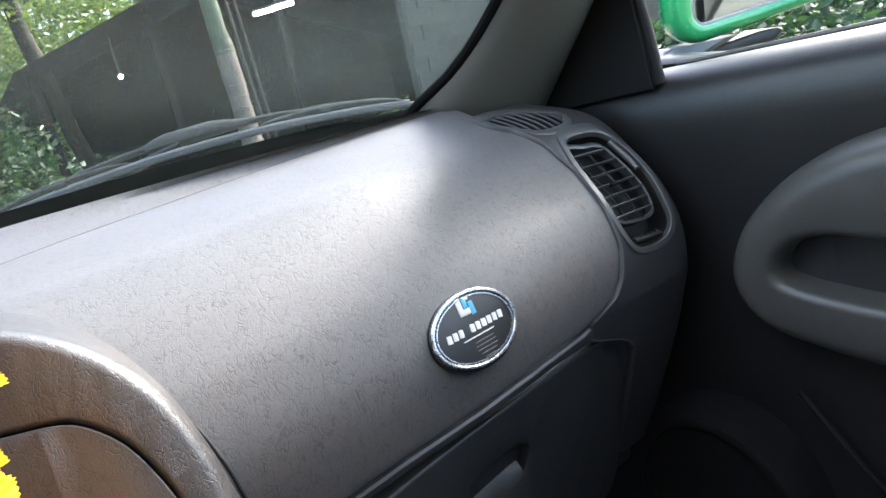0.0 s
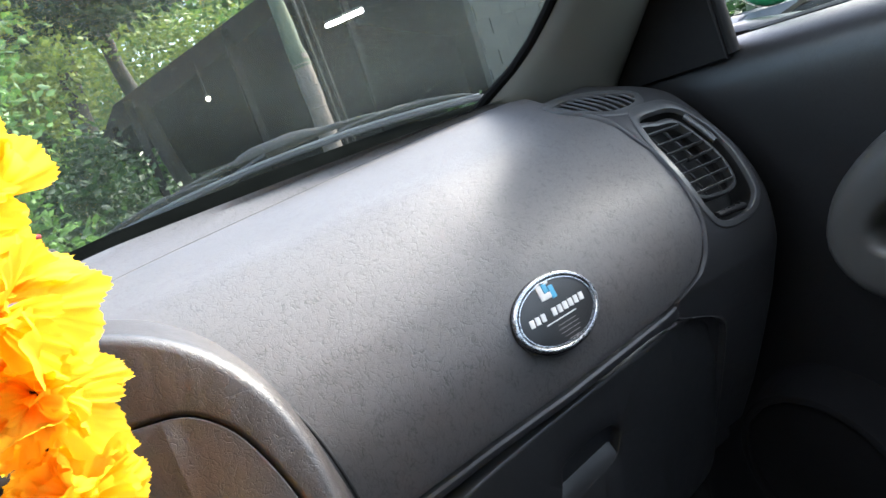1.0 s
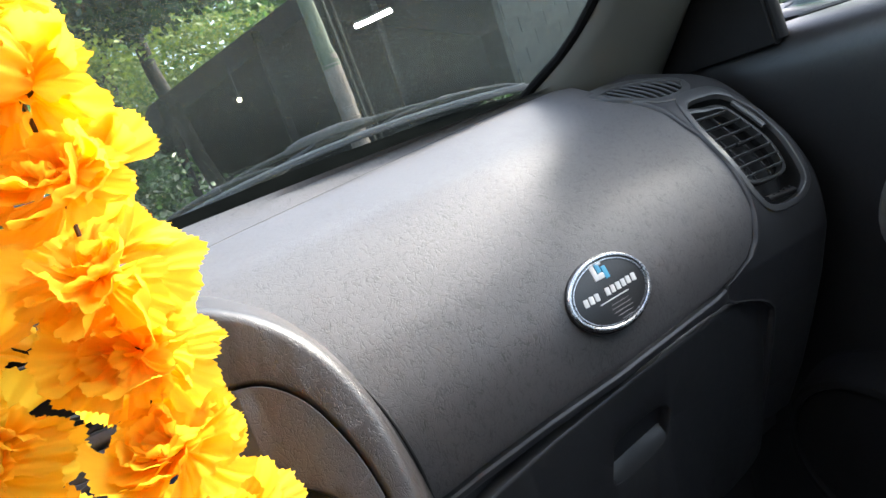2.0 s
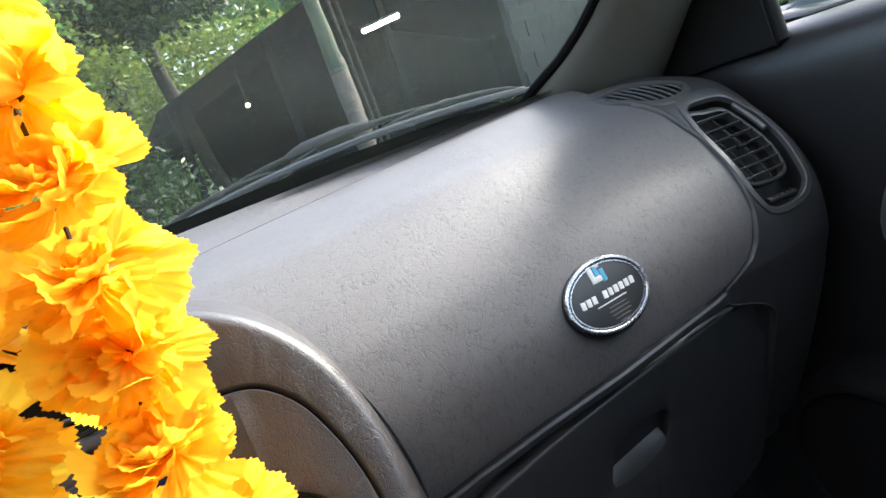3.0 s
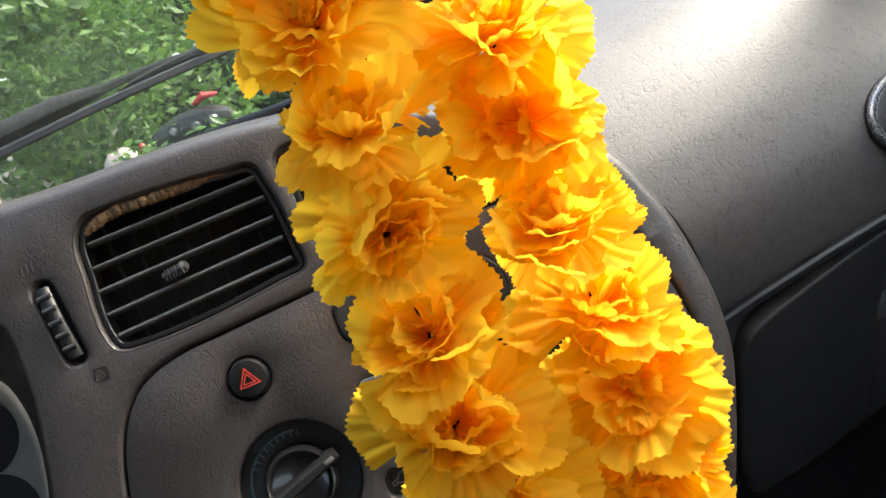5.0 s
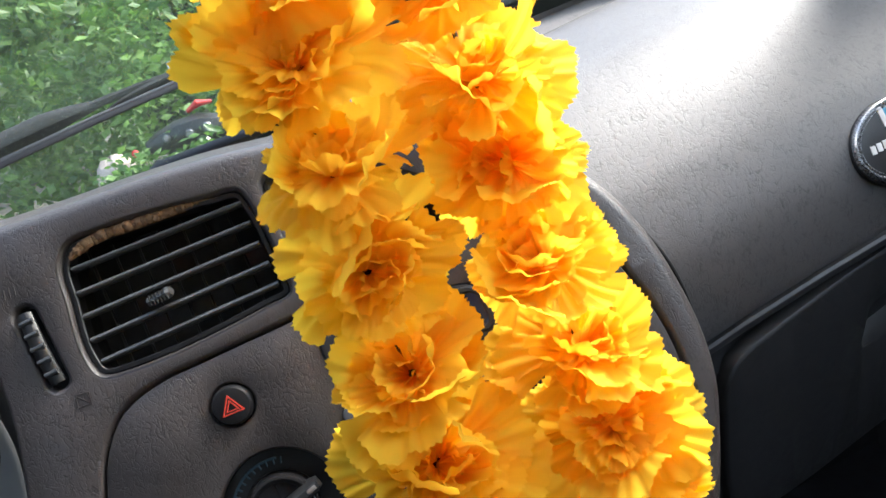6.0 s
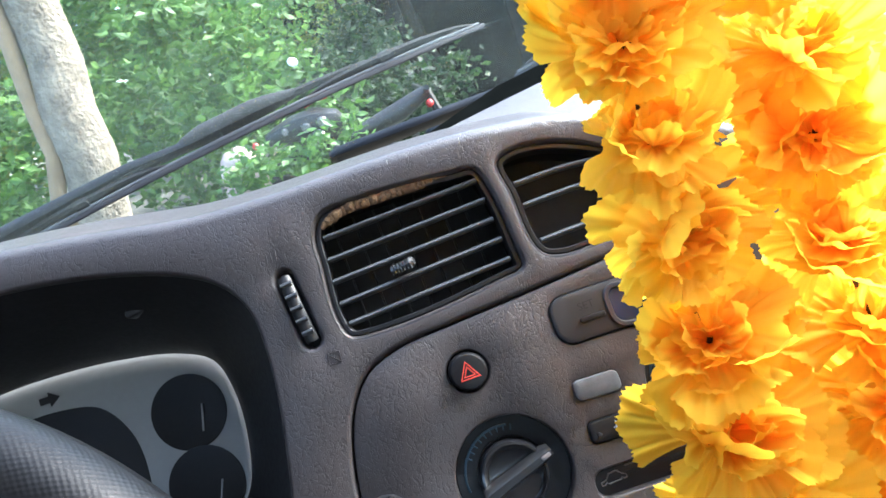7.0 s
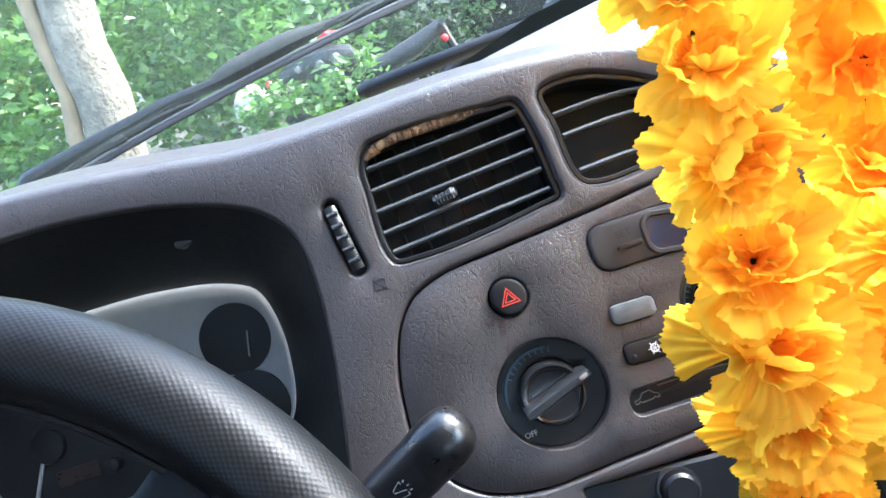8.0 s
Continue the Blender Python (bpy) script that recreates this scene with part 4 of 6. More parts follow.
door = thing("door", (0.72, -0.5, 0.15), "black vinyl inner door panel with moulded armrest", "car door")
b = bmesh.new()
rows = []
for i in range(60):
    y = 0.16 - i * 0.023
    s = sill(y)
    rows.append([Vector((x, y, z)) for x, z in ((0.752, s - 0.02), (0.751, s + 0.001), (0.748, s + 0.003), (0.740, s + 0.0015), (0.730, s - 0.004), (0.7215, s - 0.012), (0.7155, s - 0.023), (0.713, s - 0.038), (0.713, s - 0.05),
                                                (0.7135, s - 0.065), (0.716, s - 0.10), (0.717, 0.78), (0.715, 0.70), (0.712, 0.60), (0.71, 0.45), (0.705, 0.30), (0.71, 0.16), (0.75, 0.15))])
sheet(b, rows)
bmesh.ops.reverse_faces(b, faces=b.faces[:])
part("door_card", b, DOOR, door)


def side(u, z, d=0.0):
    """On the door: u back from the dash, z up, d out towards the seats."""
    return Vector((0.676 - d, -u, z))


ARM = spl([(0.235, 0.903), (0.183, 0.889), (0.138, 0.861), (0.107, 0.825), (0.099, 0.793), (0.112, 0.772), (0.160, 0.758), (0.26, 0.752), (0.50, 0.765), (0.80, 0.77), (0.85, 0.80), (0.83, 0.86), (0.70, 0.90), (0.45, 0.912)], 0.008)
POCKET = grown(spl([(0.1226, 0.8132), (0.13, 0.8268), (0.1423, 0.8376), (0.1691, 0.8452), (0.2016, 0.8445), (0.292, 0.842), (0.352, 0.836), (0.359, 0.811), (0.322, 0.791), (0.1991, 0.7867), (0.1695, 0.7892), (0.1434, 0.793), (0.1254, 0.8004)], 0.006), 0.007)
part("armrest", plate(ARM, [POCKET], [(0, 0), (0.006, -0.0012), (0.012, -0.005), (0.017, -0.011), (0.021, -0.019), (0.0235, -0.029), (0.024, -0.042)],
                      [(0, 0), (0.004, -0.001), (0.008, -0.0045), (0.010, -0.011), (0.0105, -0.03)], side), ARMREST, door, "bulging armrest with pull cup")
part("pull_cup", solid(grown(POCKET, -0.004), -0.034, -0.030, side), CHARCOAL, door)
# speaker ring and map pocket low on the door
def low(y, z, d=0.0):
    return Vector((0.668 - d, y, z))


part("speaker_pod", plate(circ(-0.045, 0.548, 0.090, 56), [circ(-0.045, 0.548, 0.0845, 56)], [(0, 0.002), (0.002, 0.001), (0.004, -0.004), (0.014, -0.045)], [(0, 0.002), (0.001, 0.0), (0.001, -0.006)], low), MATT, door)
part("speaker_grille", plate(circ(-0.045, 0.548, 0.085, 56), [], [(-0.004, -0.004), (0, -0.005)], [], low), MATT, door)
b = bmesh.new()
tube(b, spl([low(-0.125, 0.682, -0.036), low(-0.16, 0.648, -0.030), low(-0.198, 0.612, -0.026), low(-0.27, 0.56, -0.024), low(-0.45, 0.52, -0.024), low(-0.85, 0.51, -0.024)], 0.02, closed=False), 0.004, 8)
part("pocket_edge", b, MATT, door)
# triangular panel ahead of the window, and window frame
b = bmesh.new()
tri_pts = [(0.17, 0.955), (-0.001, 0.968), (0.006, 1.03), (0.018, 1.10)]
b = plate([np.array((-y, z)) for y, z in tri_pts], [], [(-0.002, 0), (0, -0.0012), (0.0005, -0.02)], [], lambda u, z, d: Vector((0.712 - d, -u, z)))
part("corner_panel", b, MATT, door, "black triangular mirror corner panel")
b = bmesh.new()
tube(b, [Vector((0.722, -0.003, 0.972)), Vector((0.722, 0.003, 1.02)), Vector((0.72, 0.012, 1.08)), Vector((0.71, -0.07, 1.18)), Vector((0.69, -0.30, 1.40))], 0.007, 10, 0.7)
part("window_channel", b, MATT, door)
b = bmesh.new()
tube(b, [Vector((0.757, 0.0 - 0.05 * i, sill(-0.05 * i) + 0.0025)) for i in range(24)], 0.0045, 8)
part("weather_strip", b, RUBBER, door)

# ---- glass ----
def pane(name, haze, specks, tint=(0.93, 0.96, 0.95)):
    m = bpy.data.materials.new(name)
    m.use_nodes = True
    nt = m.node_tree
    N, L = nt.nodes, nt.links
    N.remove(N["Principled BSDF"])
    out = N["Material Output"]
    clear, shine, dust = N.new("ShaderNodeBsdfTransparent"), N.new("ShaderNodeBsdfGlossy"), N.new("ShaderNodeBsdfDiffuse")
    clear.inputs["Color"].default_value = rgb(tint)
    shine.inputs["Roughness"].default_value = 0.02
    dust.inputs["Color"].default_value = (0.50, 0.57, 0.555, 1)
    fr = N.new("ShaderNodeFresnel")
    fr.inputs["IOR"].default_value = 1.45
    m1, m2 = N.new("ShaderNodeMixShader"), N.new("ShaderNodeMixShader")
    half = N.new("ShaderNodeMath")
    half.operation = "MULTIPLY"
    half.inputs[1].default_value = 0.14
    L.new(fr.outputs["Fac"], half.inputs[0])
    L.new(half.outputs[0], m1.inputs["Fac"])
    L.new(clear.outputs["BSDF"], m1.inputs[1])
    L.new(shine.outputs["BSDF"], m1.inputs[2])
    tc = N.new("ShaderNodeTexCoord")
    sp, cl = N.new("ShaderNodeTexVoronoi"), N.new("ShaderNodeTexNoise")
    sp.inputs["Scale"].default_value, cl.inputs["Scale"].default_value, cl.inputs["Detail"].default_value = 420, 5, 7
    L.new(tc.outputs["Object"], sp.inputs["Vector"])
    L.new(tc.outputs["Object"], cl.inputs["Vector"])
    dot = N.new("ShaderNodeMapRange")
    dot.inputs["From Min"].default_value, dot.inputs["From Max"].default_value = 0.22, 0.08
    L.new(sp.outputs["Distance"], dot.inputs["Value"])
    veil = N.new("ShaderNodeMapRange")
    veil.inputs["From Min"].default_value, veil.inputs["From Max"].default_value = 0.35, 0.72
    veil.inputs["To Min"].default_value, veil.inputs["To Max"].default_value = haze * 0.35, haze
    L.new(cl.outputs["Fac"], veil.inputs["Value"])
    keep = N.new("ShaderNodeMath")
    keep.operation = "GREATER_THAN"
    keep.inputs[1].default_value = 0.56
    sep = N.new("ShaderNodeSeparateColor")
    L.new(sp.outputs["Color"], sep.inputs["Color"])
    L.new(sep.outputs["Red"], keep.inputs[0])
    k2 = N.new("ShaderNodeMath")
    k2.operation = "MULTIPLY"
    L.new(keep.outputs[0], k2.inputs[0])
    L.new(dot.outputs["Result"], k2.inputs[1])
    total = N.new("ShaderNodeMath")
    total.operation, total.use_clamp = "MULTIPLY_ADD", True
    total.inputs[1].default_value = specks
    L.new(k2.outputs[0], total.inputs[0])
    L.new(veil.outputs["Result"], total.inputs[2])
    L.new(total.outputs[0], m2.inputs["Fac"])
    L.new(m1.outputs["Shader"], m2.inputs[1])
    L.new(dust.outputs["BSDF"], m2.inputs[2])
    L.new(m2.outputs["Shader"], out.inputs["Surface"])
    return m


DUSTY = pane("dusty_windscreen_glass", 0.14, 0.40)
CLEAN = pane("window_glass", 0.02, 0.05)


def screen(x, y, d=0.0):
    """The windscreen's surface; d lifts off it to the outside."""
    z = 0.985 + 0.7 * (0.40 - 0.60 * x * x - y)
    n = Vector((0.84 * x, 0.7, 1)).normalized()
    return Vector((x, y, z)) + n * d


def screen_edge(z):
    """The glass's border at the pillar, by height."""
    return lerp(z, [0.95, 0.998, 1.016, 1.038, 1.061, 1.079, 1.2, 1.42], [0.535, 0.562, 0.579, 0.588, 0.5905, 0.591, 0.575, 0.53])


windscreen = thing("window_1", (0, 0.3, 0.95), "dusty laminated windscreen with speckled dirt", "windscreen", kind="structure")
b = bmesh.new()
for d in (0.0, 0.004):
    sheet(b, [[screen(-0.60 + 0.06 * i, (0.44 - 0.60 * (-0.60 + 0.06 * i) ** 2) - 0.037 * j, d) for i in range(21)] for j in range(22)])
pane_ob = part("pane", b, DUSTY, windscreen)
pane_ob.visible_shadow = False

# pillar trim from dash corner to roof
pillar = thing("pillar_trim", (0.62, 0.13, 0.97), "plain grey plastic windscreen pillar trim", "pillar trim", kind="structure")
b = bmesh.new()
rows = []
for i in range(24):
    z = 0.945 + i * 0.021
    xe = screen_edge(z)
    ye = 0.30 - 0.31 * xe * xe - (z - 0.985) / 0.7
    inner = Vector((xe, ye, z))
    k = (z - 0.97) / 0.093
    outer = Vector((lerp(z, [0.95, 1.06, 1.42], [0.70, 0.70, 0.66]), 0.134 - 0.089 * k, z))
    dirn = outer - inner
    nrm = dirn.cross(Vector((0.05, -0.7, 0.7))).normalized()
    if nrm.y > 0:
        nrm = -nrm
    rows.append([inner + Vector((0.024, 0.016, 0.010)), inner + Vector((0.004, 0.006, 0.004)), inner + nrm * 0.003, inner.lerp(outer, 0.06) + nrm * 0.009, inner.lerp(outer, 0.2) + nrm * 0.015, inner.lerp(outer, 0.45) + nrm * 0.017,
                 inner.lerp(outer, 0.75) + nrm * 0.013, inner.lerp(outer, 0.95) + nrm * 0.005, outer, outer + Vector((0.03, 0.02, 0.0))])
sheet(b, rows)
part("trim", b, material("pillar_grey", (0.115, 0.119, 0.107), 0.55, var=0.08, var_scale=10, bump=0.2, bump_scale=1500), pillar)
b = bmesh.new()
tube(b, [Vector((screen_edge(z), 0.30 - 0.31 * screen_edge(z) ** 2 - (z - 0.985) / 0.7, z)) for z in [0.96 + 0.02 * i for i in range(23)]], 0.0055, 8)
part("glass_seal", b, material("seal_black", (0.004, 0.004, 0.004), 0.9, spec=0.05, var=0.2), pillar)
# the driver's side pillar closes the other border
b = bmesh.new()
rows = []
for i in range(12):
    z = 0.945 + i * 0.043
    xe = -screen_edge(z)
    ye = 0.30 - 0.31 * xe * xe - (z - 0.985) / 0.7
    rows.append([Vector((xe, ye + 0.004, z + 0.003)), Vector((xe - 0.02, ye - 0.02, z)), Vector((-0.70, 0.134 - 0.957 * (z - 0.97), z)), Vector((-0.74, 0.16 - 0.957 * (z - 0.97), z))])
sheet(b, rows)
other = part("pillar_trim", b, GREY)
tagged(other, "plain grey plastic pillar trim on the driver's side", "pillar trim", kind="structure")

# ---- wipers outside ----
STRIP = material("dull_metal_strip", (0.11, 0.113, 0.115), 0.5, 0.3, var=0.2)


def wiper(a, c, label, arm, bow=1.0, bulk=1.0):
    w = thing("wiper", tuple((Vector(a) + Vector(c)) / 2), label, "windscreen wiper", "wipers on the windscreen")
    A, C = Vector(a), Vector(c)
    L = C - A

    def at(k, d):
        p = A + L * k
        d += 0.0065
        return screen(A.x, A.y, d).lerp(screen(C.x, C.y, d), k).lerp(screen(p.x, p.y, d), bow)

    b1 = bmesh.new()
    tube(b1, [at(i / 20, 0.002) for i in range(21)], 0.0018, 8, 1.9, up=(0, 0.6, 0.8))
    part("blade", b1, RUBBER, w)
    b1 = bmesh.new()
    tube(b1, [at(0.01 + 0.98 * i / 20, 0.006) for i in range(21)], 0.0022, 8, 1.0, up=(0, 0.6, 0.8))
    part("blade_strip", b1, STRIP, w, "dull metal blade rail")
    # sprung bridges: two short ones on the rail, a long one over them
    for k0, k1, low_, h in ((0.02, 0.36, 0.0070, 0.0140), (0.64, 0.98, 0.0070, 0.0140), (0.19, 0.81, 0.0135, 0.0195)):
        b1 = bmesh.new()
        tube(b1, [at(k0 + (k1 - k0) * i / 12, low_ + (h - low_) * math.sin(math.pi * i / 12) ** 0.6) for i in range(13)], [bulk * (0.0012 + 0.0020 * math.sin(math.pi * i / 12) ** 0.5) for i in range(13)], 8, 0.8, up=(0, 0.6, 0.8), square=0.3)
        part("bridge", b1, WIPER, w)
    for k in (0.20, 0.80):
        b1 = bmesh.new()
        tube(b1, [at(k - 0.012, 0.0125), at(k + 0.012, 0.0125)], 0.0042 * bulk, 10)
        part("bridge_pin", b1, WIPER, w)
    b1 = bmesh.new()
    tube(b1, [at(0.39, 0.0180), at(0.41, 0.0195), at(0.44, 0.0205), at(0.54, 0.0210), at(0.58, 0.020), at(0.62, 0.0185)], [bulk * v for v in (0.0028, 0.0046, 0.0060, 0.0060, 0.0046, 0.0028)], 10, 0.9, up=(0, 0.6, 0.8), square=0.4)
    joint = part("arm_joint", b1, WIPER, w)
    for k in (0.455, 0.488, 0.52):
        b1 = bmesh.new()
        p = at(k, 0.0195)
        tube(b1, [p + Vector((0, -0.002, -0.0005)), p + Vector((0, -0.0062, -0.002))], 0.0019, 12)
        part("hole", b1, MATT, joint)
    b1 = bmesh.new()
    P = [Vector(p) if isinstance(p, tuple) else at(p, 0.022) for p in arm] + [at(0.47, 0.014)]
    F = P[0]
    tube(b1, [F + (F - P[1]).normalized() * 0.012] + P, [0.0070] + list(np.linspace(0.0120, 0.0080, len(P) - 1)) + [0.0050], 12, 0.6, up=(0, 0.6, 0.8), square=0.5)
    part("arm", b1, BLACK, w)
    b1 = bmesh.new()
    tube(b1, [F + Vector((0, -0.004, -0.006)), F + Vector((0, 0.006, 0.009))], 0.0055, 16)
    part("pivot", b1, WIPER, w)
    return w


wiper((0.152, 0.410, 0), (0.568, 0.193, 0), "black windscreen wiper resting along the glass base", [(-0.075, 0.434, 0.963), (0.07, 0.426, 0.963), (0.20, 0.405, 0.965)], 1.0, 1.35)
wiper((-0.42, 0.282, 0), (0.114, 0.317, 0), "black windscreen wiper lying across the driver's side", [0.03, 0.15, 0.30], 0.3, 1.6)
b = bmesh.new()
rows = []
for i in range(57):
    x = -0.70 + 0.025 * i
    f, up_ = front_edge(x), lerp(x, [-0.1, 0.1, 0.3, 0.5, 0.56], [-0.02, 0.008, 0.011, 0.008, 0.003])
    rows.append([f + Vector((0, 0.004, -0.05)), f + Vector((0, 0.009, -0.004)), f + Vector((0, 0.022, 0.3 * up_ - 0.001)), f + Vector((0, 0.045, up_)), f + Vector((0, 0.10, up_ - 0.03))])
sheet(b, rows)
cowl = part("cowl", b, material("cowl_black", (0.003, 0.0035, 0.0032), 0.9, var=0.4, var_scale=30, spec=0.0))
tagged(cowl, "black plastic cowl between dash and windscreen", "cowl", kind="structure")

# ---- side glass and outside mirror ----
b = bmesh.new()
for x in (0.752, 0.756):
    sheet(b, [[Vector((x - 0.12 * j * j, 0.005 - 0.05 * i - 0.28 * j * j, 0.97 + 0.44 * j)) for i in range(23)] for j in (0, 0.25, 0.5, 0.75, 1.0)])
wpane = part("window_2", b, CLEAN)
wpane.visible_shadow = False
tagged(wpane, "clear side window glass in the passenger door", "window", kind="structure")

mirror = thing("side_mirror", (0.93, 0.03, 0.99), "bright green door mirror seen through the window", "side mirror")
um, nm = Vector((0.85, -0.527, 0)), Vector((-0.527, -0.85, 0))
CM = Vector((0.937, 0.010, 1.062))


def onmirror(u, w, d=0.0):
    return CM + um * u + Vector((0, 0, 1)) * w + nm * d


def risen(loop, k):
    """The lower border rises outwards."""
    return [np.array((u, w + k * max(0.0, u + 0.06) * (0.0625 - w) / 0.125)) for u, w in loop]


SHELL = risen(rrect(0.004, 0.003, 0.199, 0.121, 0.026, n=8), 0.14)
INNER = risen(rrect(0.004, -0.001, 0.174, 0.104, 0.020, n=8), 0.10)
part("shell", plate(SHELL, [INNER], [(0, 0), (0.005, -0.002), (0.009, -0.008), (0.010, -0.02), (0.006, -0.045), (-0.005, -0.065), (-0.03, -0.08)], [(0, 0), (0.002, -0.001), (0.004, -0.004), (0.005, -0.014)], onmirror), GREEN_PAINT, mirror, "glossy green shell")
part("mirror_glass", solid(grown(INNER, -0.003), -0.016, -0.009, onmirror, 0.001), MIRROR, mirror)
part("glass_rim", plate(grown(INNER, -0.0035), [grown(INNER, -0.0065)], [(0, -0.006), (0.0008, -0.008)], [(0, -0.006), (0.0008, -0.0085)], onmirror), material("grey_rim", (0.3, 0.31, 0.31), 0.5), mirror)
b = bmesh.new()
rows = [[Vector((0.86 + 0.02 * k, 0.10 - 0.012 * k, 0.972 + 0.004 * k)) + Vector((0.035 * math.cos(a), 0.05 * math.sin(a), 0.0)) * w + Vector((0, 0, h)) for a in np.linspace(0, 6.2832, 17)[:-1]]
        for k, w, h in ((-3, 0.7, -0.004), (-2, 1.0, -0.001), (0, 1.1, 0.008), (2, 1.1, 0.016))]
sheet(b, rows, closed=True)
part("foot", b, material("grey_gasket", (0.08, 0.085, 0.09), 0.5), mirror, "grey plastic mirror foot")
b = bmesh.new()
tube(b, [Vector((0.762, 0.10, 0.978)), Vector((0.775, 0.02, 0.984)), Vector((0.775, -0.05, 0.982))], [0.02, 0.022, 0.012], 12, 0.5)
part("gasket", b, BLACK, mirror)
part("underside", solid(spl([(-0.112, -0.070), (-0.05, -0.074), (0.03, -0.072), (0.02, -0.083), (-0.04, -0.098), (-0.10, -0.108), (-0.118, -0.095)], 0.006), -0.07, -0.012, onmirror, 0.004), BLACK, mirror, "black plastic underside")

# ---- steering wheel and stalk ----
WC, WT = Vector((-0.3255, -0.263, 0.8465)), radians(29.2)
wu, wv, wnn = Vector((1, 0, 0)), Vector((0, math.sin(WT), math.cos(WT))), Vector((0, -math.cos(WT), math.sin(WT)))
GRIP = material("wheel_leather", (0.004, 0.0043, 0.005), 0.42, spec=0.22, var=0.15, var_scale=20, bump=0.05, bump_scale=900)
gn = GRIP.node_tree
uvn, cut, weave, gb = gn.nodes.new("ShaderNodeUVMap"), gn.nodes.new("ShaderNodeSeparateXYZ"), gn.nodes.new("ShaderNodeMath"), gn.nodes.new("ShaderNodeBump")
weave.operation = "MULTIPLY"
gn.links.new(uvn.outputs["UV"], cut.inputs[0])
for k, axis in enumerate(("X", "Y")):
    turns, wave = gn.nodes.new("ShaderNodeMath"), gn.nodes.new("ShaderNodeMath")
    turns.operation, wave.operation = "MULTIPLY", "SINE"
    turns.inputs[1].default_value = 2 * math.pi / (0.0026, 0.0021)[k]
    gn.links.new(cut.outputs[axis], turns.inputs[0])
    gn.links.new(turns.outputs[0], wave.inputs[0])
    gn.links.new(wave.outputs[0], weave.inputs[k])
gb.inputs["Strength"].default_value, gb.inputs["Distance"].default_value = 0.13, 0.0003
gn.links.new(weave.outputs[0], gb.inputs["Height"])
gn.links.new(gb.outputs["Normal"], gn.nodes["Principled BSDF"].inputs["Normal"])
GRIP2 = material("wheel_spoke_vinyl", (0.004, 0.0042, 0.0046), 0.6, spec=0.25, var=0.15, var_scale=30, bump=0.12, bump_scale=420)
wheel = thing("steering_wheel", tuple(WC - wnn * 0.06), "black perforated leather steering wheel", "steering wheel")


def ring_at(a, R, d=0.0):
    return WC + (wu * math.cos(a) + wv * math.sin(a)) * R + wnn * d


b = bmesh.new()
rows = []
for i in range(161):
    a = 2 * math.pi * i / 160
    rad = (wu * math.cos(a) + wv * math.sin(a))
    rows.append([ring_at(a, 0.184) + (rad * math.cos(t) * 0.0163 + wnn * math.sin(t) * 0.0172) for t in [2 * math.pi * k / 24 for k in range(25)]])
V = sheet(b, rows)
lay = b.loops.layers.uv.new("weave")
where = {v: (i * 2 * math.pi * 0.184 / 160, k * 2 * math.pi * 0.018 / 24) for i, r in enumerate(V) for k, v in enumerate(r)}
for f in b.faces:
    for lp in f.loops:
        u, v = where[lp.vert]
        lp[lay].uv = (u, v)
part("rim", b, GRIP, wheel)
b = bmesh.new()
tube(b, [ring_at(2 * math.pi * i / 90, 0.1675, 0.006) for i in range(91)], 0.0012, 6, caps=False)
part("stitching", b, BLACK, wheel)
for a0 in (27, 153, 270):
    b = bmesh.new()
    a = radians(a0)
    tube(b, [ring_at(a, 0.181, -0.004), ring_at(a, 0.168, -0.004), ring_at(a, 0.13, -0.009), ring_at(a, 0.08, -0.02), ring_at(a, 0.05, -0.025)], [0.024, 0.042, 0.038, 0.034, 0.036], 22, 0.38, up=wnn, square=0.3)
    part("spoke", b, GRIP2, wheel, sharp=120)
b = bmesh.new()
tube(b, [WC - wnn * 0.05, WC - wnn * 0.03, WC - wnn * 0.012, WC - wnn * 0.006], [0.07, 0.075, 0.068, 0.05], 30)
part("hub", b, BLACK, wheel)
b = bmesh.new()
tube(b, [WC - wnn * 0.22, WC - wnn * 0.12, WC - wnn * 0.05], [0.055, 0.06, 0.05], 20)
part("column_shroud", b, CHARCOAL, wheel)
settled(wheel)

stalk = thing("wiper_stalk", (-0.22, -0.16, 0.80), "glossy black wiper stalk with rounded end and printed symbol", "stalk")
ST0, ST1 = Vector((-0.26, -0.140, 0.785)), Vector((-0.112, -0.135, 0.862))
sd = (ST1 - ST0).normalized()
b = bmesh.new()
ks = [0, 0.3, 0.40, 0.46, 0.52, 0.70, 0.865]
tube(b, [ST0.lerp(ST1, k) for k in ks], [0.006, 0.006, 0.0075, 0.0110, 0.0128, 0.0138, 0.0140], 24, 1.0, up=(0, -0.9, 0.4), square=0.22)
part("lever", b, BLACK, stalk)
b = bmesh.new()
tube(b, [ST0.lerp(ST1, k) for k in (0.86, 0.88, 0.92, 0.955, 0.98, 1.0, 1.012, 1.018)], [0.0141, 0.0145, 0.0146, 0.0140, 0.0128, 0.0102, 0.0070, 0.0025], 24, 1.0, up=(0, -0.9, 0.4), square=0.15)
part("end_cap", b, material("gloss_black", (0.006, 0.006, 0.0066), 0.30, coat=0.2), stalk)


def onstalk(u, s, d=0.0):
    up2 = Vector((0, -0.9, 0.4)).normalized()
    sidev = sd.cross(up2).normalized()
    return ST0 + sd * u + sidev * s + up2 * (0.0136 + d)


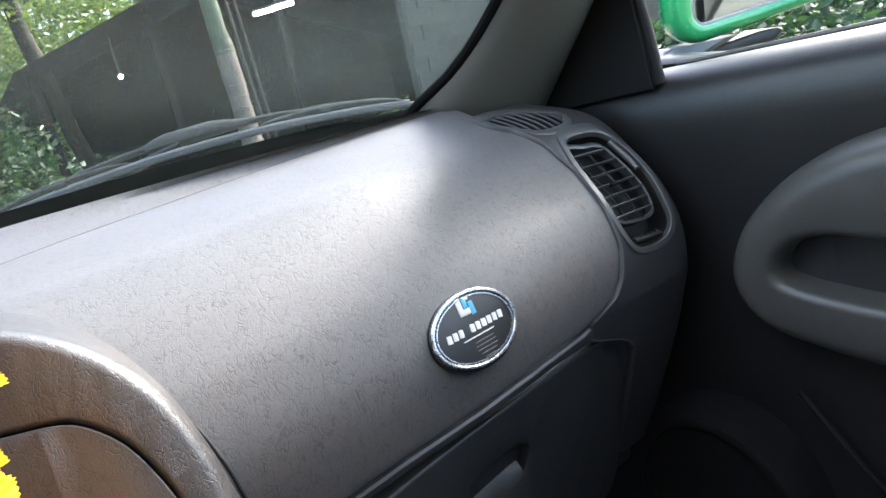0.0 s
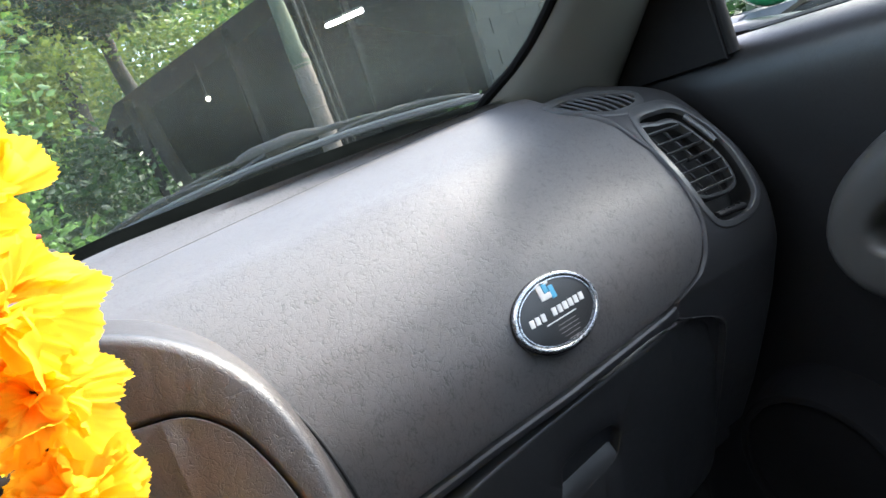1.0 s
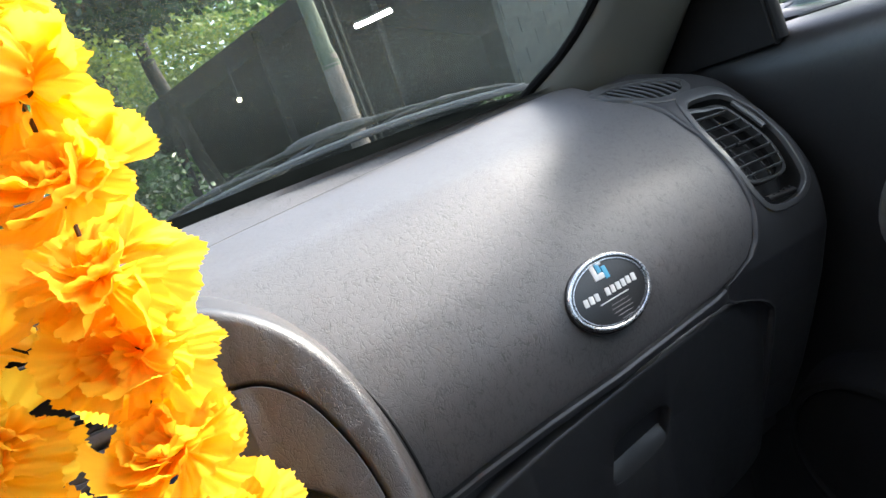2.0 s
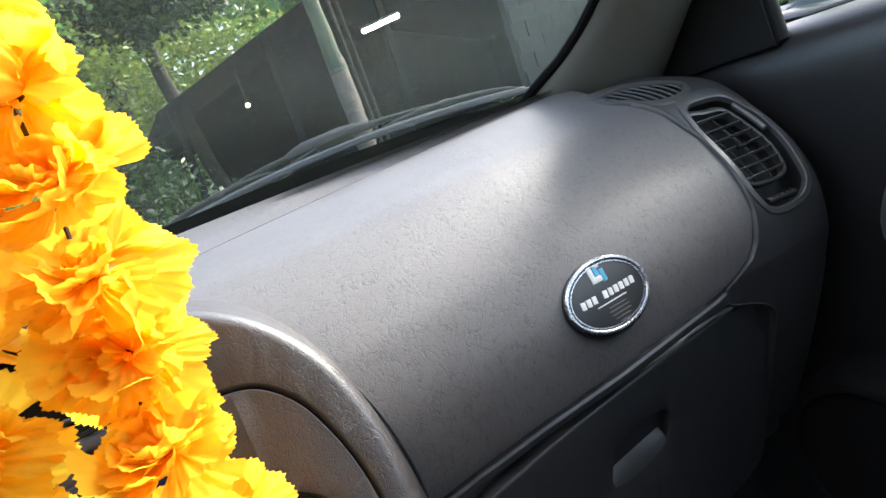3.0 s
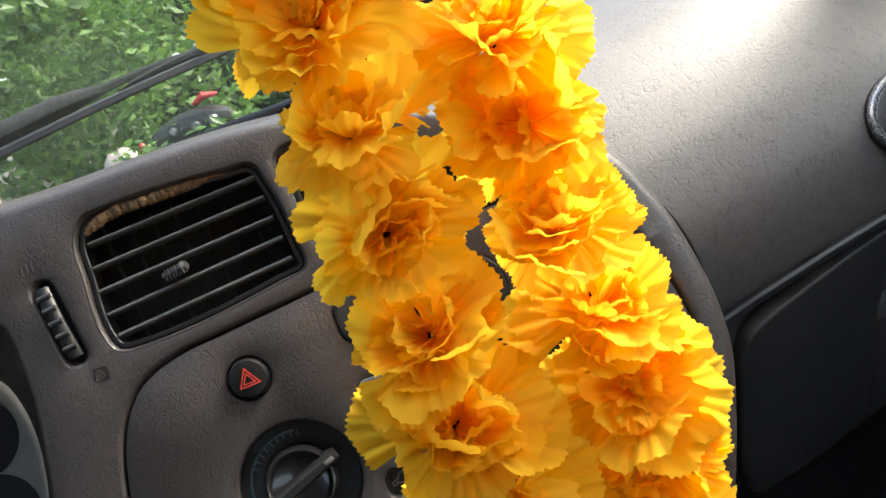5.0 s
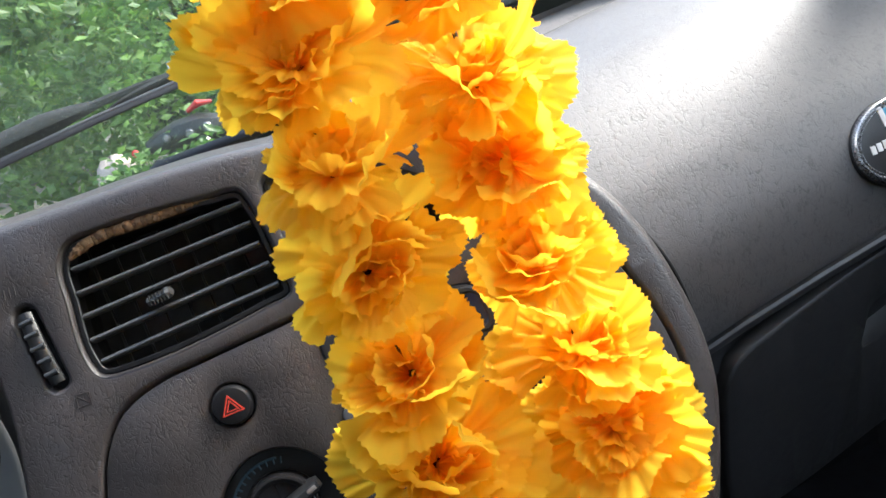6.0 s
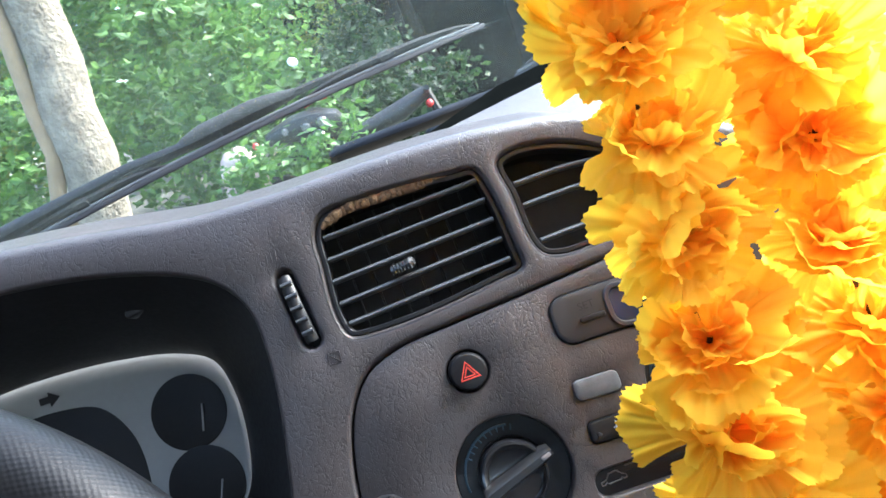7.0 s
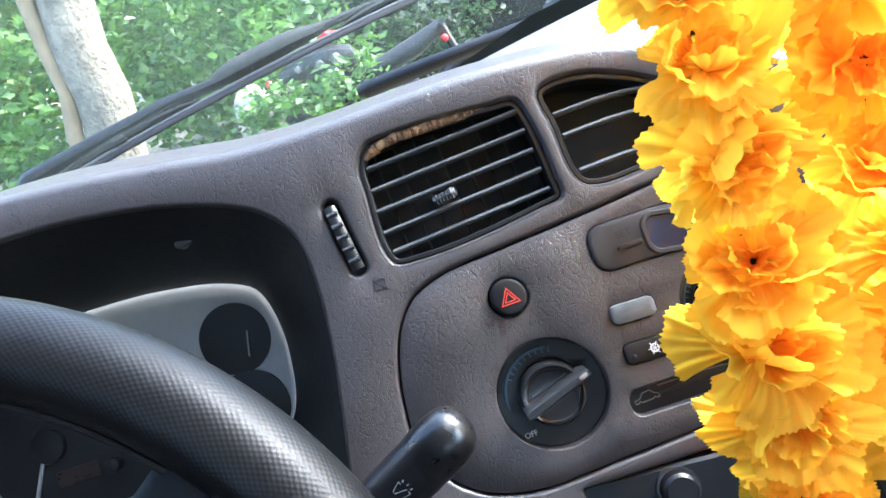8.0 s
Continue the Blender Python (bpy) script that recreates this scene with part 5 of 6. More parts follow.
STALK_PRINT = material("grey_print", (0.35, 0.35, 0.35), 0.5, var=0.1)
tot = (ST1 - ST0).length
FANS = [np.array(p) for p in ((tot * 0.76 - 0.0026, -0.0026), (tot * 0.76 + 0.0026, -0.004), (tot * 0.76 + 0.0026, 0.004), (tot * 0.76 - 0.0026, 0.0026))]
part("symbol", plate(FANS, [grown(FANS, -0.0005)], [(0, 0.0004), (0.0001, -0.0005)], [(0, 0.0004), (0.0001, -0.0005)], onstalk), STALK_PRINT, stalk)
part("symbol", solid(rrect(tot * 0.76, 0, 0.0062, 0.0005, 0.0002, turn=25), -0.0004, 0.0005, onstalk, 0.0001), STALK_PRINT, stalk)
for k in (-1, 0, 1):
    part("symbol", solid(rrect(tot * 0.76 + 0.0046 - 0.0004 * abs(k), 0.0026 * k, 0.0014, 0.0006, 0.0002, turn=18 * k), -0.0004, 0.0005, onstalk, 0.0001), STALK_PRINT, stalk)
settled(stalk)

# ---- garland of artificial marigolds ----
def petal_material():
    m = bpy.data.materials.new("silk_petal")
    m.use_nodes = True
    nt = m.node_tree
    N, L = nt.nodes, nt.links
    b = N["Principled BSDF"]
    tc = N.new("ShaderNodeTexCoord")
    nz = N.new("ShaderNodeTexNoise")
    nz.inputs["Scale"].default_value, nz.inputs["Detail"].default_value = 45, 4
    L.new(tc.outputs["Object"], nz.inputs["Vector"])
    oi = N.new("ShaderNodeObjectInfo")
    ad = N.new("ShaderNodeMath")
    ad.operation = "MULTIPLY_ADD"
    L.new(oi.outputs["Random"], ad.inputs[0])
    ad.inputs[1].default_value = 0.35
    L.new(nz.outputs["Fac"], ad.inputs[2])
    at_ = N.new("ShaderNodeAttribute")
    at_.attribute_name = "reach"
    ad2 = N.new("ShaderNodeMath")
    ad2.operation = "MULTIPLY_ADD"
    ad2.inputs[1].default_value = 0.55
    L.new(at_.outputs["Fac"], ad2.inputs[0])
    L.new(ad.outputs[0], ad2.inputs[2])
    rp = N.new("ShaderNodeValToRGB")
    rp.color_ramp.elements[0].position, rp.color_ramp.elements[1].position = 0.5, 1.35
    rp.color_ramp.elements[0].color, rp.color_ramp.elements[1].color = (1.0, 0.49, 0.011, 1), (1.0, 0.665, 0.05, 1)
    L.new(ad2.outputs[0], rp.inputs["Fac"])
    L.new(rp.outputs["Color"], b.inputs["Base Color"])
    b.inputs["Roughness"].default_value = 0.75
    b.inputs["Specular IOR Level"].default_value = 0.25
    veins = N.new("ShaderNodeTexNoise")
    veins.inputs["Scale"].default_value = 500
    L.new(tc.outputs["Object"], veins.inputs["Vector"])
    bp = N.new("ShaderNodeBump")
    bp.inputs["Strength"].default_value, bp.inputs["Distance"].default_value = 0.3, 0.001
    L.new(veins.outputs["Fac"], bp.inputs["Height"])
    L.new(bp.outputs["Normal"], b.inputs["Normal"])
    tr = N.new("ShaderNodeBsdfTranslucent")
    L.new(rp.outputs["Color"], tr.inputs["Color"])
    mx = N.new("ShaderNodeMixShader")
    mx.inputs["Fac"].default_value = 0.6
    L.new(b.outputs["BSDF"], mx.inputs[1])
    L.new(tr.outputs["BSDF"], mx.inputs[2])
    L.new(mx.outputs["Shader"], N["Material Output"].inputs["Surface"])
    return m


PETAL = petal_material()
STEM = material("brown_thread", (0.05, 0.03, 0.012), 0.8)
rng = random.Random(7)


def petal_rows(length, seed, curl):
    """One pleated petal with a pinked edge, narrow at the foot and fanned out at the tip: rows of places, lying along +x."""
    r = random.Random(seed)
    ph = [r.uniform(0, 6.28) for _ in range(5)]
    spread, pleats = r.uniform(0.50, 0.78), r.uniform(13, 20)
    nu, nv = 7, 35
    teeth = [(0.55 if j % 2 else -0.55) * r.uniform(0.5, 1.2) + r.uniform(-0.25, 0.25) + 0.7 * math.sin(j * 0.45 + ph[0]) for j in range(nv)]
    rows2 = []
    for i in range(nu):
        u = i / (nu - 1)
        row = []
        for j in range(nv):
            v = -1 + 2 * j / (nv - 1)
            ang = v * spread * (0.75 + 0.25 * u)
            reach = length * u * (1 - 0.12 * abs(v) ** 3 * u + 0.036 * teeth[j] * u**5 + 0.05 * math.sin(3 * v + ph[3]) * u * u)
            wave = length * u**1.3 * (0.030 * math.sin(pleats * v + ph[0]) + 0.09 * math.sin(3.4 * v + ph[1]) * u + 0.04 * math.sin(9 * v + ph[2]) * u)
            bend = curl * u * u
            x, y = reach * math.cos(ang), reach * math.sin(ang)
            row.append((Vector((x * math.cos(bend), y, x * math.sin(bend) + wave + 0.12 * length * v * v * u)), u))
        rows2.append(row)
    return rows2


def petal_sheet(bm2, lay, rows2, m):
    V = []
    for row in rows2:
        line = []
        for p, u in row:
            v = bm2.verts.new(m @ p)
            v[lay] = u
            line.append(v)
        V.append(line)
    for a, c in zip(V, V[1:]):
        for k in range(len(a) - 1):
            bm2.faces.new((a[k], a[k + 1], c[k + 1], c[k]))


petal_meshes = []
for k in range(16):
    b = bmesh.new()
    petal_sheet(b, b.verts.layers.float.new("reach"), petal_rows(0.030 + 0.0018 * (k % 4), 40 + k, (-0.55, -0.2, 0.15, 0.4)[k % 4]), Matrix.Identity(4))
    for f in b.faces:
        f.smooth = True
    me = bpy.data.meshes.new("petal")
    b.to_mesh(me)
    b.free()
    me.materials.append(PETAL)
    petal_meshes.append(me)


def flower(parent, at, axis, spin, size):
    """A ruffled bloom: an inner tuft in one mesh and a skirt of loose petals."""
    ax = Vector(axis).normalized()
    base = ax.to_track_quat("Z", "Y").to_matrix().to_4x4()
    m = Matrix.Translation(Vector(at) - ax * 0.010) @ Matrix.Diagonal((1.07, 1, 0.78, 1)) @ base @ pose(0, 0, 0, 0, 0, spin) @ Matrix.Scale(size, 4)
    b2 = bmesh.new()
    lay = b2.verts.layers.float.new("reach")
    for n2, el, ln in ((7, 44, 0.86), (5, 62, 0.72), (3, 80, 0.58)):
        for k in range(n2):
            t = m @ pose(0, 0, 0.002, 0, 0, 360 * (k + rng.random() * 0.6) / n2) @ pose(0.001, 0, 0, rng.uniform(-30, 30), -el + rng.uniform(-12, 12), 0) @ Matrix.Scale(ln * rng.uniform(0.9, 1.1), 4)
            petal_sheet(b2, lay, petal_rows(0.030, rng.randrange(9999), rng.uniform(-0.5, 0.4)), t)
    bloom = part("flower", b2, PETAL, parent, sharp=180)
    inv = world_of(bloom).inverted()
    for n2, el in ((8, 24), (7, 2)):
        for k in range(n2):
            o = new("petal", petal_meshes[rng.randrange(16)])
            o.parent = bloom
            o.matrix_parent_inverse = inv
            o.matrix_basis = m @ pose(0, 0, 0.001, 0, 0, 360 * (k + rng.random() * 0.6) / n2) @ pose(0.002, 0, 0, rng.uniform(-34, 34), -el + rng.uniform(-26, 18), 0) @ Matrix.Scale(rng.uniform(0.72, 1.16), 4)
    b2 = bmesh.new()
    tube(b2, [m @ Vector((0, 0, -0.012)), m @ Vector((0, 0, -0.004)), m @ Vector((0, 0, 0.003))], [0.0016, 0.0032, 0.0050], 8)
    part("calyx", b2, STEM, bloom, "brown calyx")
    return bloom


def hang(z):
    """The garland leans forwards from its foot to its knot."""
    return -0.158 + 0.14 * (z - 0.87)


def strand(spots, label):
    """Flowers threaded on one string, from the mirror down: places across and heights."""
    x0, z0 = spots[0]
    g = thing("garland_strand", (x0, hang(z0), z0), label, "flower garland", "garland hanging from the mirror")
    b2 = bmesh.new()
    tube(b2, [Vector((x0 * 0.5 + 0.04, -0.10, 1.318))] + [Vector((x, hang(z) + 0.006, z)) for x, z in spots], 0.0011, 6)
    part("thread", b2, STEM, g)
    for x, z in spots:
        flower(g, (x, hang(z), z), (rng.uniform(-0.55, 0.4), -1, rng.uniform(0.2, 1.5)), rng.uniform(0, 360), rng.uniform(1.02, 1.15))
    return g


strand([(0.062, 1.188), (0.060, 1.150), (0.058, 1.112), (0.056, 1.072), (0.053, 1.033), (0.051, 0.994), (0.049, 0.951), (0.047, 0.911), (0.045, 0.868), (0.044, 0.829), (0.043, 0.790)], "strand of orange-yellow artificial marigolds")
strand([(0.107, 1.198), (0.112, 1.160), (0.115, 1.122), (0.117, 1.084), (0.117, 1.046), (0.115, 1.007), (0.115, 0.969), (0.114, 0.929), (0.119, 0.886), (0.120, 0.848), (0.120, 0.810), (0.120, 0.772)], "strand of orange-yellow artificial marigolds")

# ---- the cabin's plain walls ----
def slab(name, bm2, mat, label, category):
    return tagged(part(name, bm2, mat), label, category, kind="structure")


b = bmesh.new()
sheet(b, [[Vector((x, y, 1.43 - 0.05 * (abs(x) / 0.7) ** 3 + (0.0 if y < -0.4 else -0.12 * (y + 0.4)))) for x in np.linspace(-0.72, 0.72, 13)] for y in np.linspace(-0.27, -2.3, 12)])
bmesh.ops.solidify(b, geom=b.faces[:], thickness=-0.03)
slab("ceiling", b, HEADLINER, "pale cloth headliner", "ceiling")
b = bmesh.new()
box(b, (0, -0.95, 0.16), (1.44, 2.7, 0.04))
slab("floor", b, CARPET, "dark carpeted car floor", "floor")
b = bmesh.new()
box(b, (0, 0.33, 0.55), (1.5, 0.03, 0.78))
box(b, (0.745, 0.10, 0.47), (0.03, 0.50, 0.66))
slab("wall_front", b, CARPET, "dark bulkhead behind the dash", "bulkhead")
WALLS = [("wall_rear", lambda u, z, d: Vector((u, -2.25 + d, z)), rrect(0, 0.80, 1.46, 1.28, 0.02), rrect(0, 1.175, 0.94, 0.20, 0.05)),
         ("wall_left", lambda u, z, d: Vector((-0.72 + d, u, z)), rrect(-1.05, 0.80, 2.45, 1.28, 0.02), rrect(-1.25, 1.22, 0.95, 0.19, 0.05)),
         ("wall_right", lambda u, z, d: Vector((0.74 - d, u, z)), rrect(-1.78, 0.80, 1.0, 1.28, 0.02), rrect(-1.75, 1.20, 0.65, 0.26, 0.05))]
for name, put, rim_loop, hole in WALLS:
    slab(name, plate(rim_loop, [hole], [(0, 0), (0, -0.03)], [(0, 0), (0, -0.03)], put), DOOR, "dark trimmed cabin side with window opening", "cabin wall")

# ---- outside ----
def leaves(centre, size, n, leaf, seed, squash=1.0, hollow=0.3):
    """Many small folded leaves in clumps round a centre."""
    r = np.random.RandomState(seed)
    k = max(6, n // 90)
    cl = r.normal(size=(k, 3))
    cl /= np.linalg.norm(cl, axis=1)[:, None]
    cl *= (hollow + (1 - hollow) * r.rand(k, 1) ** 0.6)
    which = r.randint(0, k, n)
    P = (cl[which] + r.normal(size=(n, 3)) * 0.13) * np.array(size) + np.array(centre)
    a = r.normal(size=(n, 3))
    a[:, 2] = a[:, 2] * 0.5 - 0.25
    a /= np.linalg.norm(a, axis=1)[:, None]
    b2 = np.cross(a, r.normal(size=(n, 3)))
    b2 /= np.linalg.norm(b2, axis=1)[:, None]
    nn = np.cross(a, b2)
    s = leaf * (0.6 + 0.8 * r.rand(n, 1))
    q = np.stack([P, P + a * s * 0.5 + b2 * s * 0.28 + nn * s * 0.06, P + a * s, P + a * s * 0.5 - b2 * s * 0.28 + nn * s * 0.06], 1)
    return q.reshape(-1, 3), n


def leaf_part(name, groups, mat, parent=None):
    verts, count = [], 0
    for g in groups:
        v, n = leaves(*g)
        verts.append(v)
        count += n
    V = np.concatenate(verts)
    idx = np.arange(count)[:, None] * 4
    faces = np.concatenate([idx + np.array([[0, 1, 2]]), idx + np.array([[0, 2, 3]])]).tolist()
    me = bpy.data.meshes.new(name)
    me.from_pydata(V.tolist(), [], faces)
    me.materials.append(mat)
    ob = new(name, me)
    if parent is not None:
        ob.parent = parent
        ob.matrix_parent_inverse = world_of(parent).inverted()
    return ob


def leaf_material(name, c1, c2):
    m = bpy.data.materials.new(name)
    m.use_nodes = True
    nt = m.node_tree
    N, L = nt.nodes, nt.links
    b2 = N["Principled BSDF"]
    g = N.new("ShaderNodeNewGeometry")
    rp = N.new("ShaderNodeValToRGB")
    rp.color_ramp.elements[0].color, rp.color_ramp.elements[1].color = rgb(c1), rgb(c2)
    L.new(g.outputs["Random Per Island"], rp.inputs["Fac"])
    L.new(rp.outputs["Color"], b2.inputs["Base Color"])
    b2.inputs["Roughness"].default_value = 0.5
    tr = N.new("ShaderNodeBsdfTranslucent")
    L.new(rp.outputs["Color"], tr.inputs["Color"])
    mx = N.new("ShaderNodeMixShader")
    mx.inputs["Fac"].default_value = 0.4
    L.new(b2.outputs["BSDF"], mx.inputs[1])
    L.new(tr.outputs["BSDF"], mx.inputs[2])
    L.new(mx.outputs["Shader"], N["Material Output"].inputs["Surface"])
    return m


# sun and shade put into the leaf colours: LEAF2 sunlit, LEAF3 in shade
LEAF = leaf_material("fresh_leaf", (0.045, 0.115, 0.025), (0.13, 0.26, 0.05))
LEAF2 = leaf_material("yellow_green_leaf", (0.075, 0.13, 0.025), (0.20, 0.26, 0.04))
LEAF3 = leaf_material("shaded_leaf", (0.008, 0.025, 0.008), (0.035, 0.075, 0.02))
BARK = material("pale_bark", (0.20, 0.17, 0.125), 0.9, var=0.6, var_scale=11, bump=1.0, bump_scale=40)
BARK2 = material("dark_bark", (0.030, 0.027, 0.020), 0.9, var=0.4, var_scale=8, bump=0.8, bump_scale=50)
PALM = material("palm_trunk", (0.07, 0.085, 0.05), 0.85, var=0.25, var_scale=5, bump=0.5, bump_scale=40)
PALM2 = material("palm_ringed_trunk", (0.13, 0.105, 0.085), 0.85, var=0.3, var_scale=6, bump=0.6, bump_scale=40)
SOIL = material("shaded_soil", (0.07, 0.065, 0.045), 0.95, var=0.4, var_scale=1.2, bump=0.6, bump_scale=20)
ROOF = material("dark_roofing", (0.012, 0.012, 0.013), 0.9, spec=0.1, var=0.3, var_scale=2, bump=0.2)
CONCRETE = material("weathered_concrete", (0.05, 0.05, 0.044), 0.9, var=0.35, var_scale=2.5, bump=0.4, bump_scale=60)
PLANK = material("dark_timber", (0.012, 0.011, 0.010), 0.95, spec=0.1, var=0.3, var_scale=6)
TUBE = material("lit_tube", (1.0, 0.98, 0.95), 0.4, emit=14.0)
BULB = material("lit_bulb", (1.0, 0.80, 0.5), 0.4, emit=18.0)

b = bmesh.new()
sheet(b, [[Vector((x, y, 0.06 * math.sin(x * 0.7) * math.cos(y * 0.5))) for x in np.r_[-600, np.linspace(-25, 25, 41), 600]] for y in np.r_[-600, np.linspace(-12, 40, 41), 900]])
slab("ground", b, SOIL, "shaded bare soil with leaf litter", "ground")


def trunk(name, at, r0, r1, h, lean, mat, parent, wob=0.03, seed=0, seg=14):
    r = random.Random(seed)
    b2 = bmesh.new()
    pts, rad = [], []
    for i in range(17):
        k = i / 16
        pts.append(Vector((at[0] + lean[0] * k * h + r.uniform(-wob, wob), at[1] + lean[1] * k * h + r.uniform(-wob, wob), at[2] - 0.1 + k * (h + 0.1))))
        rad.append((r0 + (r1 - r0) * k) * r.uniform(0.94, 1.06) * (1.25 if i == 0 else 1))
    tube(b2, pts, rad, seg)
    return part(name, b2, mat, parent)


def tree(at, r0, h, lean, mat, crown, leafmat, label, seed):
    t = thing("tree", at, label, "tree", "trees outside")
    trunk("trunk", at, r0, r0 * 0.6, h, lean, mat, t, seed=seed)
    r = random.Random(seed)
    for k in range(5):
        z0 = h * r.uniform(0.6, 0.95)
        a = r.uniform(0, 6.28)
        s = Vector((at[0] + lean[0] * z0, at[1] + lean[1] * z0, at[2] + z0))
        e = s + Vector((math.cos(a) * 1.2, math.sin(a) * 1.2, r.uniform(0.5, 1.2)))
        b2 = bmesh.new()
        tube(b2, [s, s.lerp(e, 0.5) + Vector((0, 0, 0.1)), e], [r0 * 0.45, r0 * 0.3, r0 * 0.12], 8)
        part("limb", b2, mat, t)
    leaf_part("crown", crown, leafmat, t)
    return t


settled(tree((-1.80, 4.0, 0), 0.175, 4.5, (0.145, 0.0), BARK, [((-3.0, 3.6, 5.0), (1.4, 1.6, 0.9), 1500, 0.16, 1)], LEAF, "pale smooth-barked tree trunk close to the car", 3))
settled(tree((-1.96, 3.95, 0), 0.055, 3.8, (0.12, 0.0), material("tan_bark", (0.26, 0.19, 0.11), 0.9, var=0.25, var_scale=6, bump=0.5, bump_scale=50), [((-2.3, 4.2, 4.4), (1.0, 1.0, 0.8), 800, 0.14, 2)], LEAF, "slender tan tree stem", 4))
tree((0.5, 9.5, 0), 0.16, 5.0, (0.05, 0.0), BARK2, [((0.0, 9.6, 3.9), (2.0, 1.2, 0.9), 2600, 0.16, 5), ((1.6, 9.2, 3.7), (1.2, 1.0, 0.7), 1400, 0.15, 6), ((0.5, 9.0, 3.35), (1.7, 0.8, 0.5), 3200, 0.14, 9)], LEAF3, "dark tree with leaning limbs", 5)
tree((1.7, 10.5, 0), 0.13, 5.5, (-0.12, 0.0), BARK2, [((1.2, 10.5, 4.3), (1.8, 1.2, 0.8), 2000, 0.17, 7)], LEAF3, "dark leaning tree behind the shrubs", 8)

palm = thing("palm", (2.60, 6.46, 0), "tall palm trunk, ringed brown below and green above", "palm tree")
trunk("ringed_trunk", (2.62, 6.46, 0), 0.118, 0.096, 1.75, (-0.02, 0), PALM2, palm, 0.004, 1)
trunk("crownshaft", (2.585, 6.46, 1.72), 0.088, 0.056, 3.4, (-0.05, 0), PALM, palm, 0.006, 2)
for i in range(14):
    b = bmesh.new()
    z = 0.15 + i * 0.115
    tube(b, [Vector((2.62 - 0.02 * z + (0.117 - 0.0126 * z) * math.cos(a), 6.46 + (0.117 - 0.0126 * z) * math.sin(a), z)) for a in np.linspace(0, 6.2832, 25)], 0.007, 6, caps=False)
    part("ring", b, PALM2, palm)

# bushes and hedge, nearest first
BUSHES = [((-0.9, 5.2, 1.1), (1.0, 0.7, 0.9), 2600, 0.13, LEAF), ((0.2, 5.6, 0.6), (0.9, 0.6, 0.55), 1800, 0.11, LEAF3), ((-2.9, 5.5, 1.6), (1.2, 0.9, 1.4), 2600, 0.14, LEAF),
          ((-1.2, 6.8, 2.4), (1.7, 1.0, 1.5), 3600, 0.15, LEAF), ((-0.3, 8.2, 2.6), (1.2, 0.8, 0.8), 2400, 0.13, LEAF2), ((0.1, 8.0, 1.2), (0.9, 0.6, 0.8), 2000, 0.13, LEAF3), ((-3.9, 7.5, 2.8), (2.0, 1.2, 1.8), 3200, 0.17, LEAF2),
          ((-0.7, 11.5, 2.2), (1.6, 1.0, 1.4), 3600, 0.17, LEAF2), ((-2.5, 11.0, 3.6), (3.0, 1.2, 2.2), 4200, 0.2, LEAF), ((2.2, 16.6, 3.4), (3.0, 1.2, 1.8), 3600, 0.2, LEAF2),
          # last one added: stands mostly for a dark reflection in the side window
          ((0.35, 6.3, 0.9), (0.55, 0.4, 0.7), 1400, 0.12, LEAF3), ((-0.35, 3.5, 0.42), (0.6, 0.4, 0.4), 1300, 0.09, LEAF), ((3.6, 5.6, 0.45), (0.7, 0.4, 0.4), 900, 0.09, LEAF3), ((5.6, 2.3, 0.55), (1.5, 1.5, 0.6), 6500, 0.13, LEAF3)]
for i, (c, s, n, l, m) in enumerate(BUSHES):
    o = leaf_part("bush", [(c, s, int(n * 1.9), l * 0.68, 100 + i)], m)
    tagged(o, "leafy green shrub outside the windscreen", "shrub", "shrubs outside", "stuff")
# far woods
o = leaf_part("far_woods", [((x, 19 + (i % 3) * 2, 4.0), (3.4, 1.6, 4.2), 4600, 0.42, 300 + i) for i, x in enumerate((-16, -11, -6, -1, 4, 9, 14, 19))], LEAF)
tagged(o, "belt of green trees behind the yard", "woods", kind="stuff")

# open shed with gable roof
shed = thing("shed", (4.5, 10.5, 0), "dark open-sided shed with lamps lit inside", "shed")
b = bmesh.new()
for xa, za, xb, zb in ((0.84, 1.88, 5.2, 3.50), (9.6, 1.88, 5.2, 3.50)):
    sheet(b, [[Vector((xa + (xb - xa) * k, y, za + (zb - za) * k)) for k in np.linspace(0, 1, 9)] for y in np.linspace(7.6, 14.5, 8)])
bmesh.ops.solidify(b, geom=b.faces[:], thickness=0.07)
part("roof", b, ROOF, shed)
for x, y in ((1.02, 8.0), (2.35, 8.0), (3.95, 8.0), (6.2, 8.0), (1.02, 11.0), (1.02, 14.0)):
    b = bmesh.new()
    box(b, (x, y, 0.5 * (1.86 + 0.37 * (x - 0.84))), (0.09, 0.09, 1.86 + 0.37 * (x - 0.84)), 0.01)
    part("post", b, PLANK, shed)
b = bmesh.new()
ends = [[b.verts.new((x, y, z)) for x, z in ((2.15, 0), (9.5, 0), (9.5, 1.94), (5.2, 3.53), (0.9, 1.94), (0.9, 1.60), (2.15, 1.60))] for y in (14.33, 14.47)]
b.faces.new(ends[0])
b.faces.new(ends[1][::-1])
for k in range(7):
    b.faces.new([ends[0][k], ends[1][k], ends[1][(k + 1) % 7], ends[0][(k + 1) % 7]])
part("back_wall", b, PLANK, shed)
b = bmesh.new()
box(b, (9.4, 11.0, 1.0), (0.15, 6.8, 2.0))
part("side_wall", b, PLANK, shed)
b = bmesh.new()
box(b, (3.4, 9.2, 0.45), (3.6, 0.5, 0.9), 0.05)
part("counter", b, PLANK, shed)
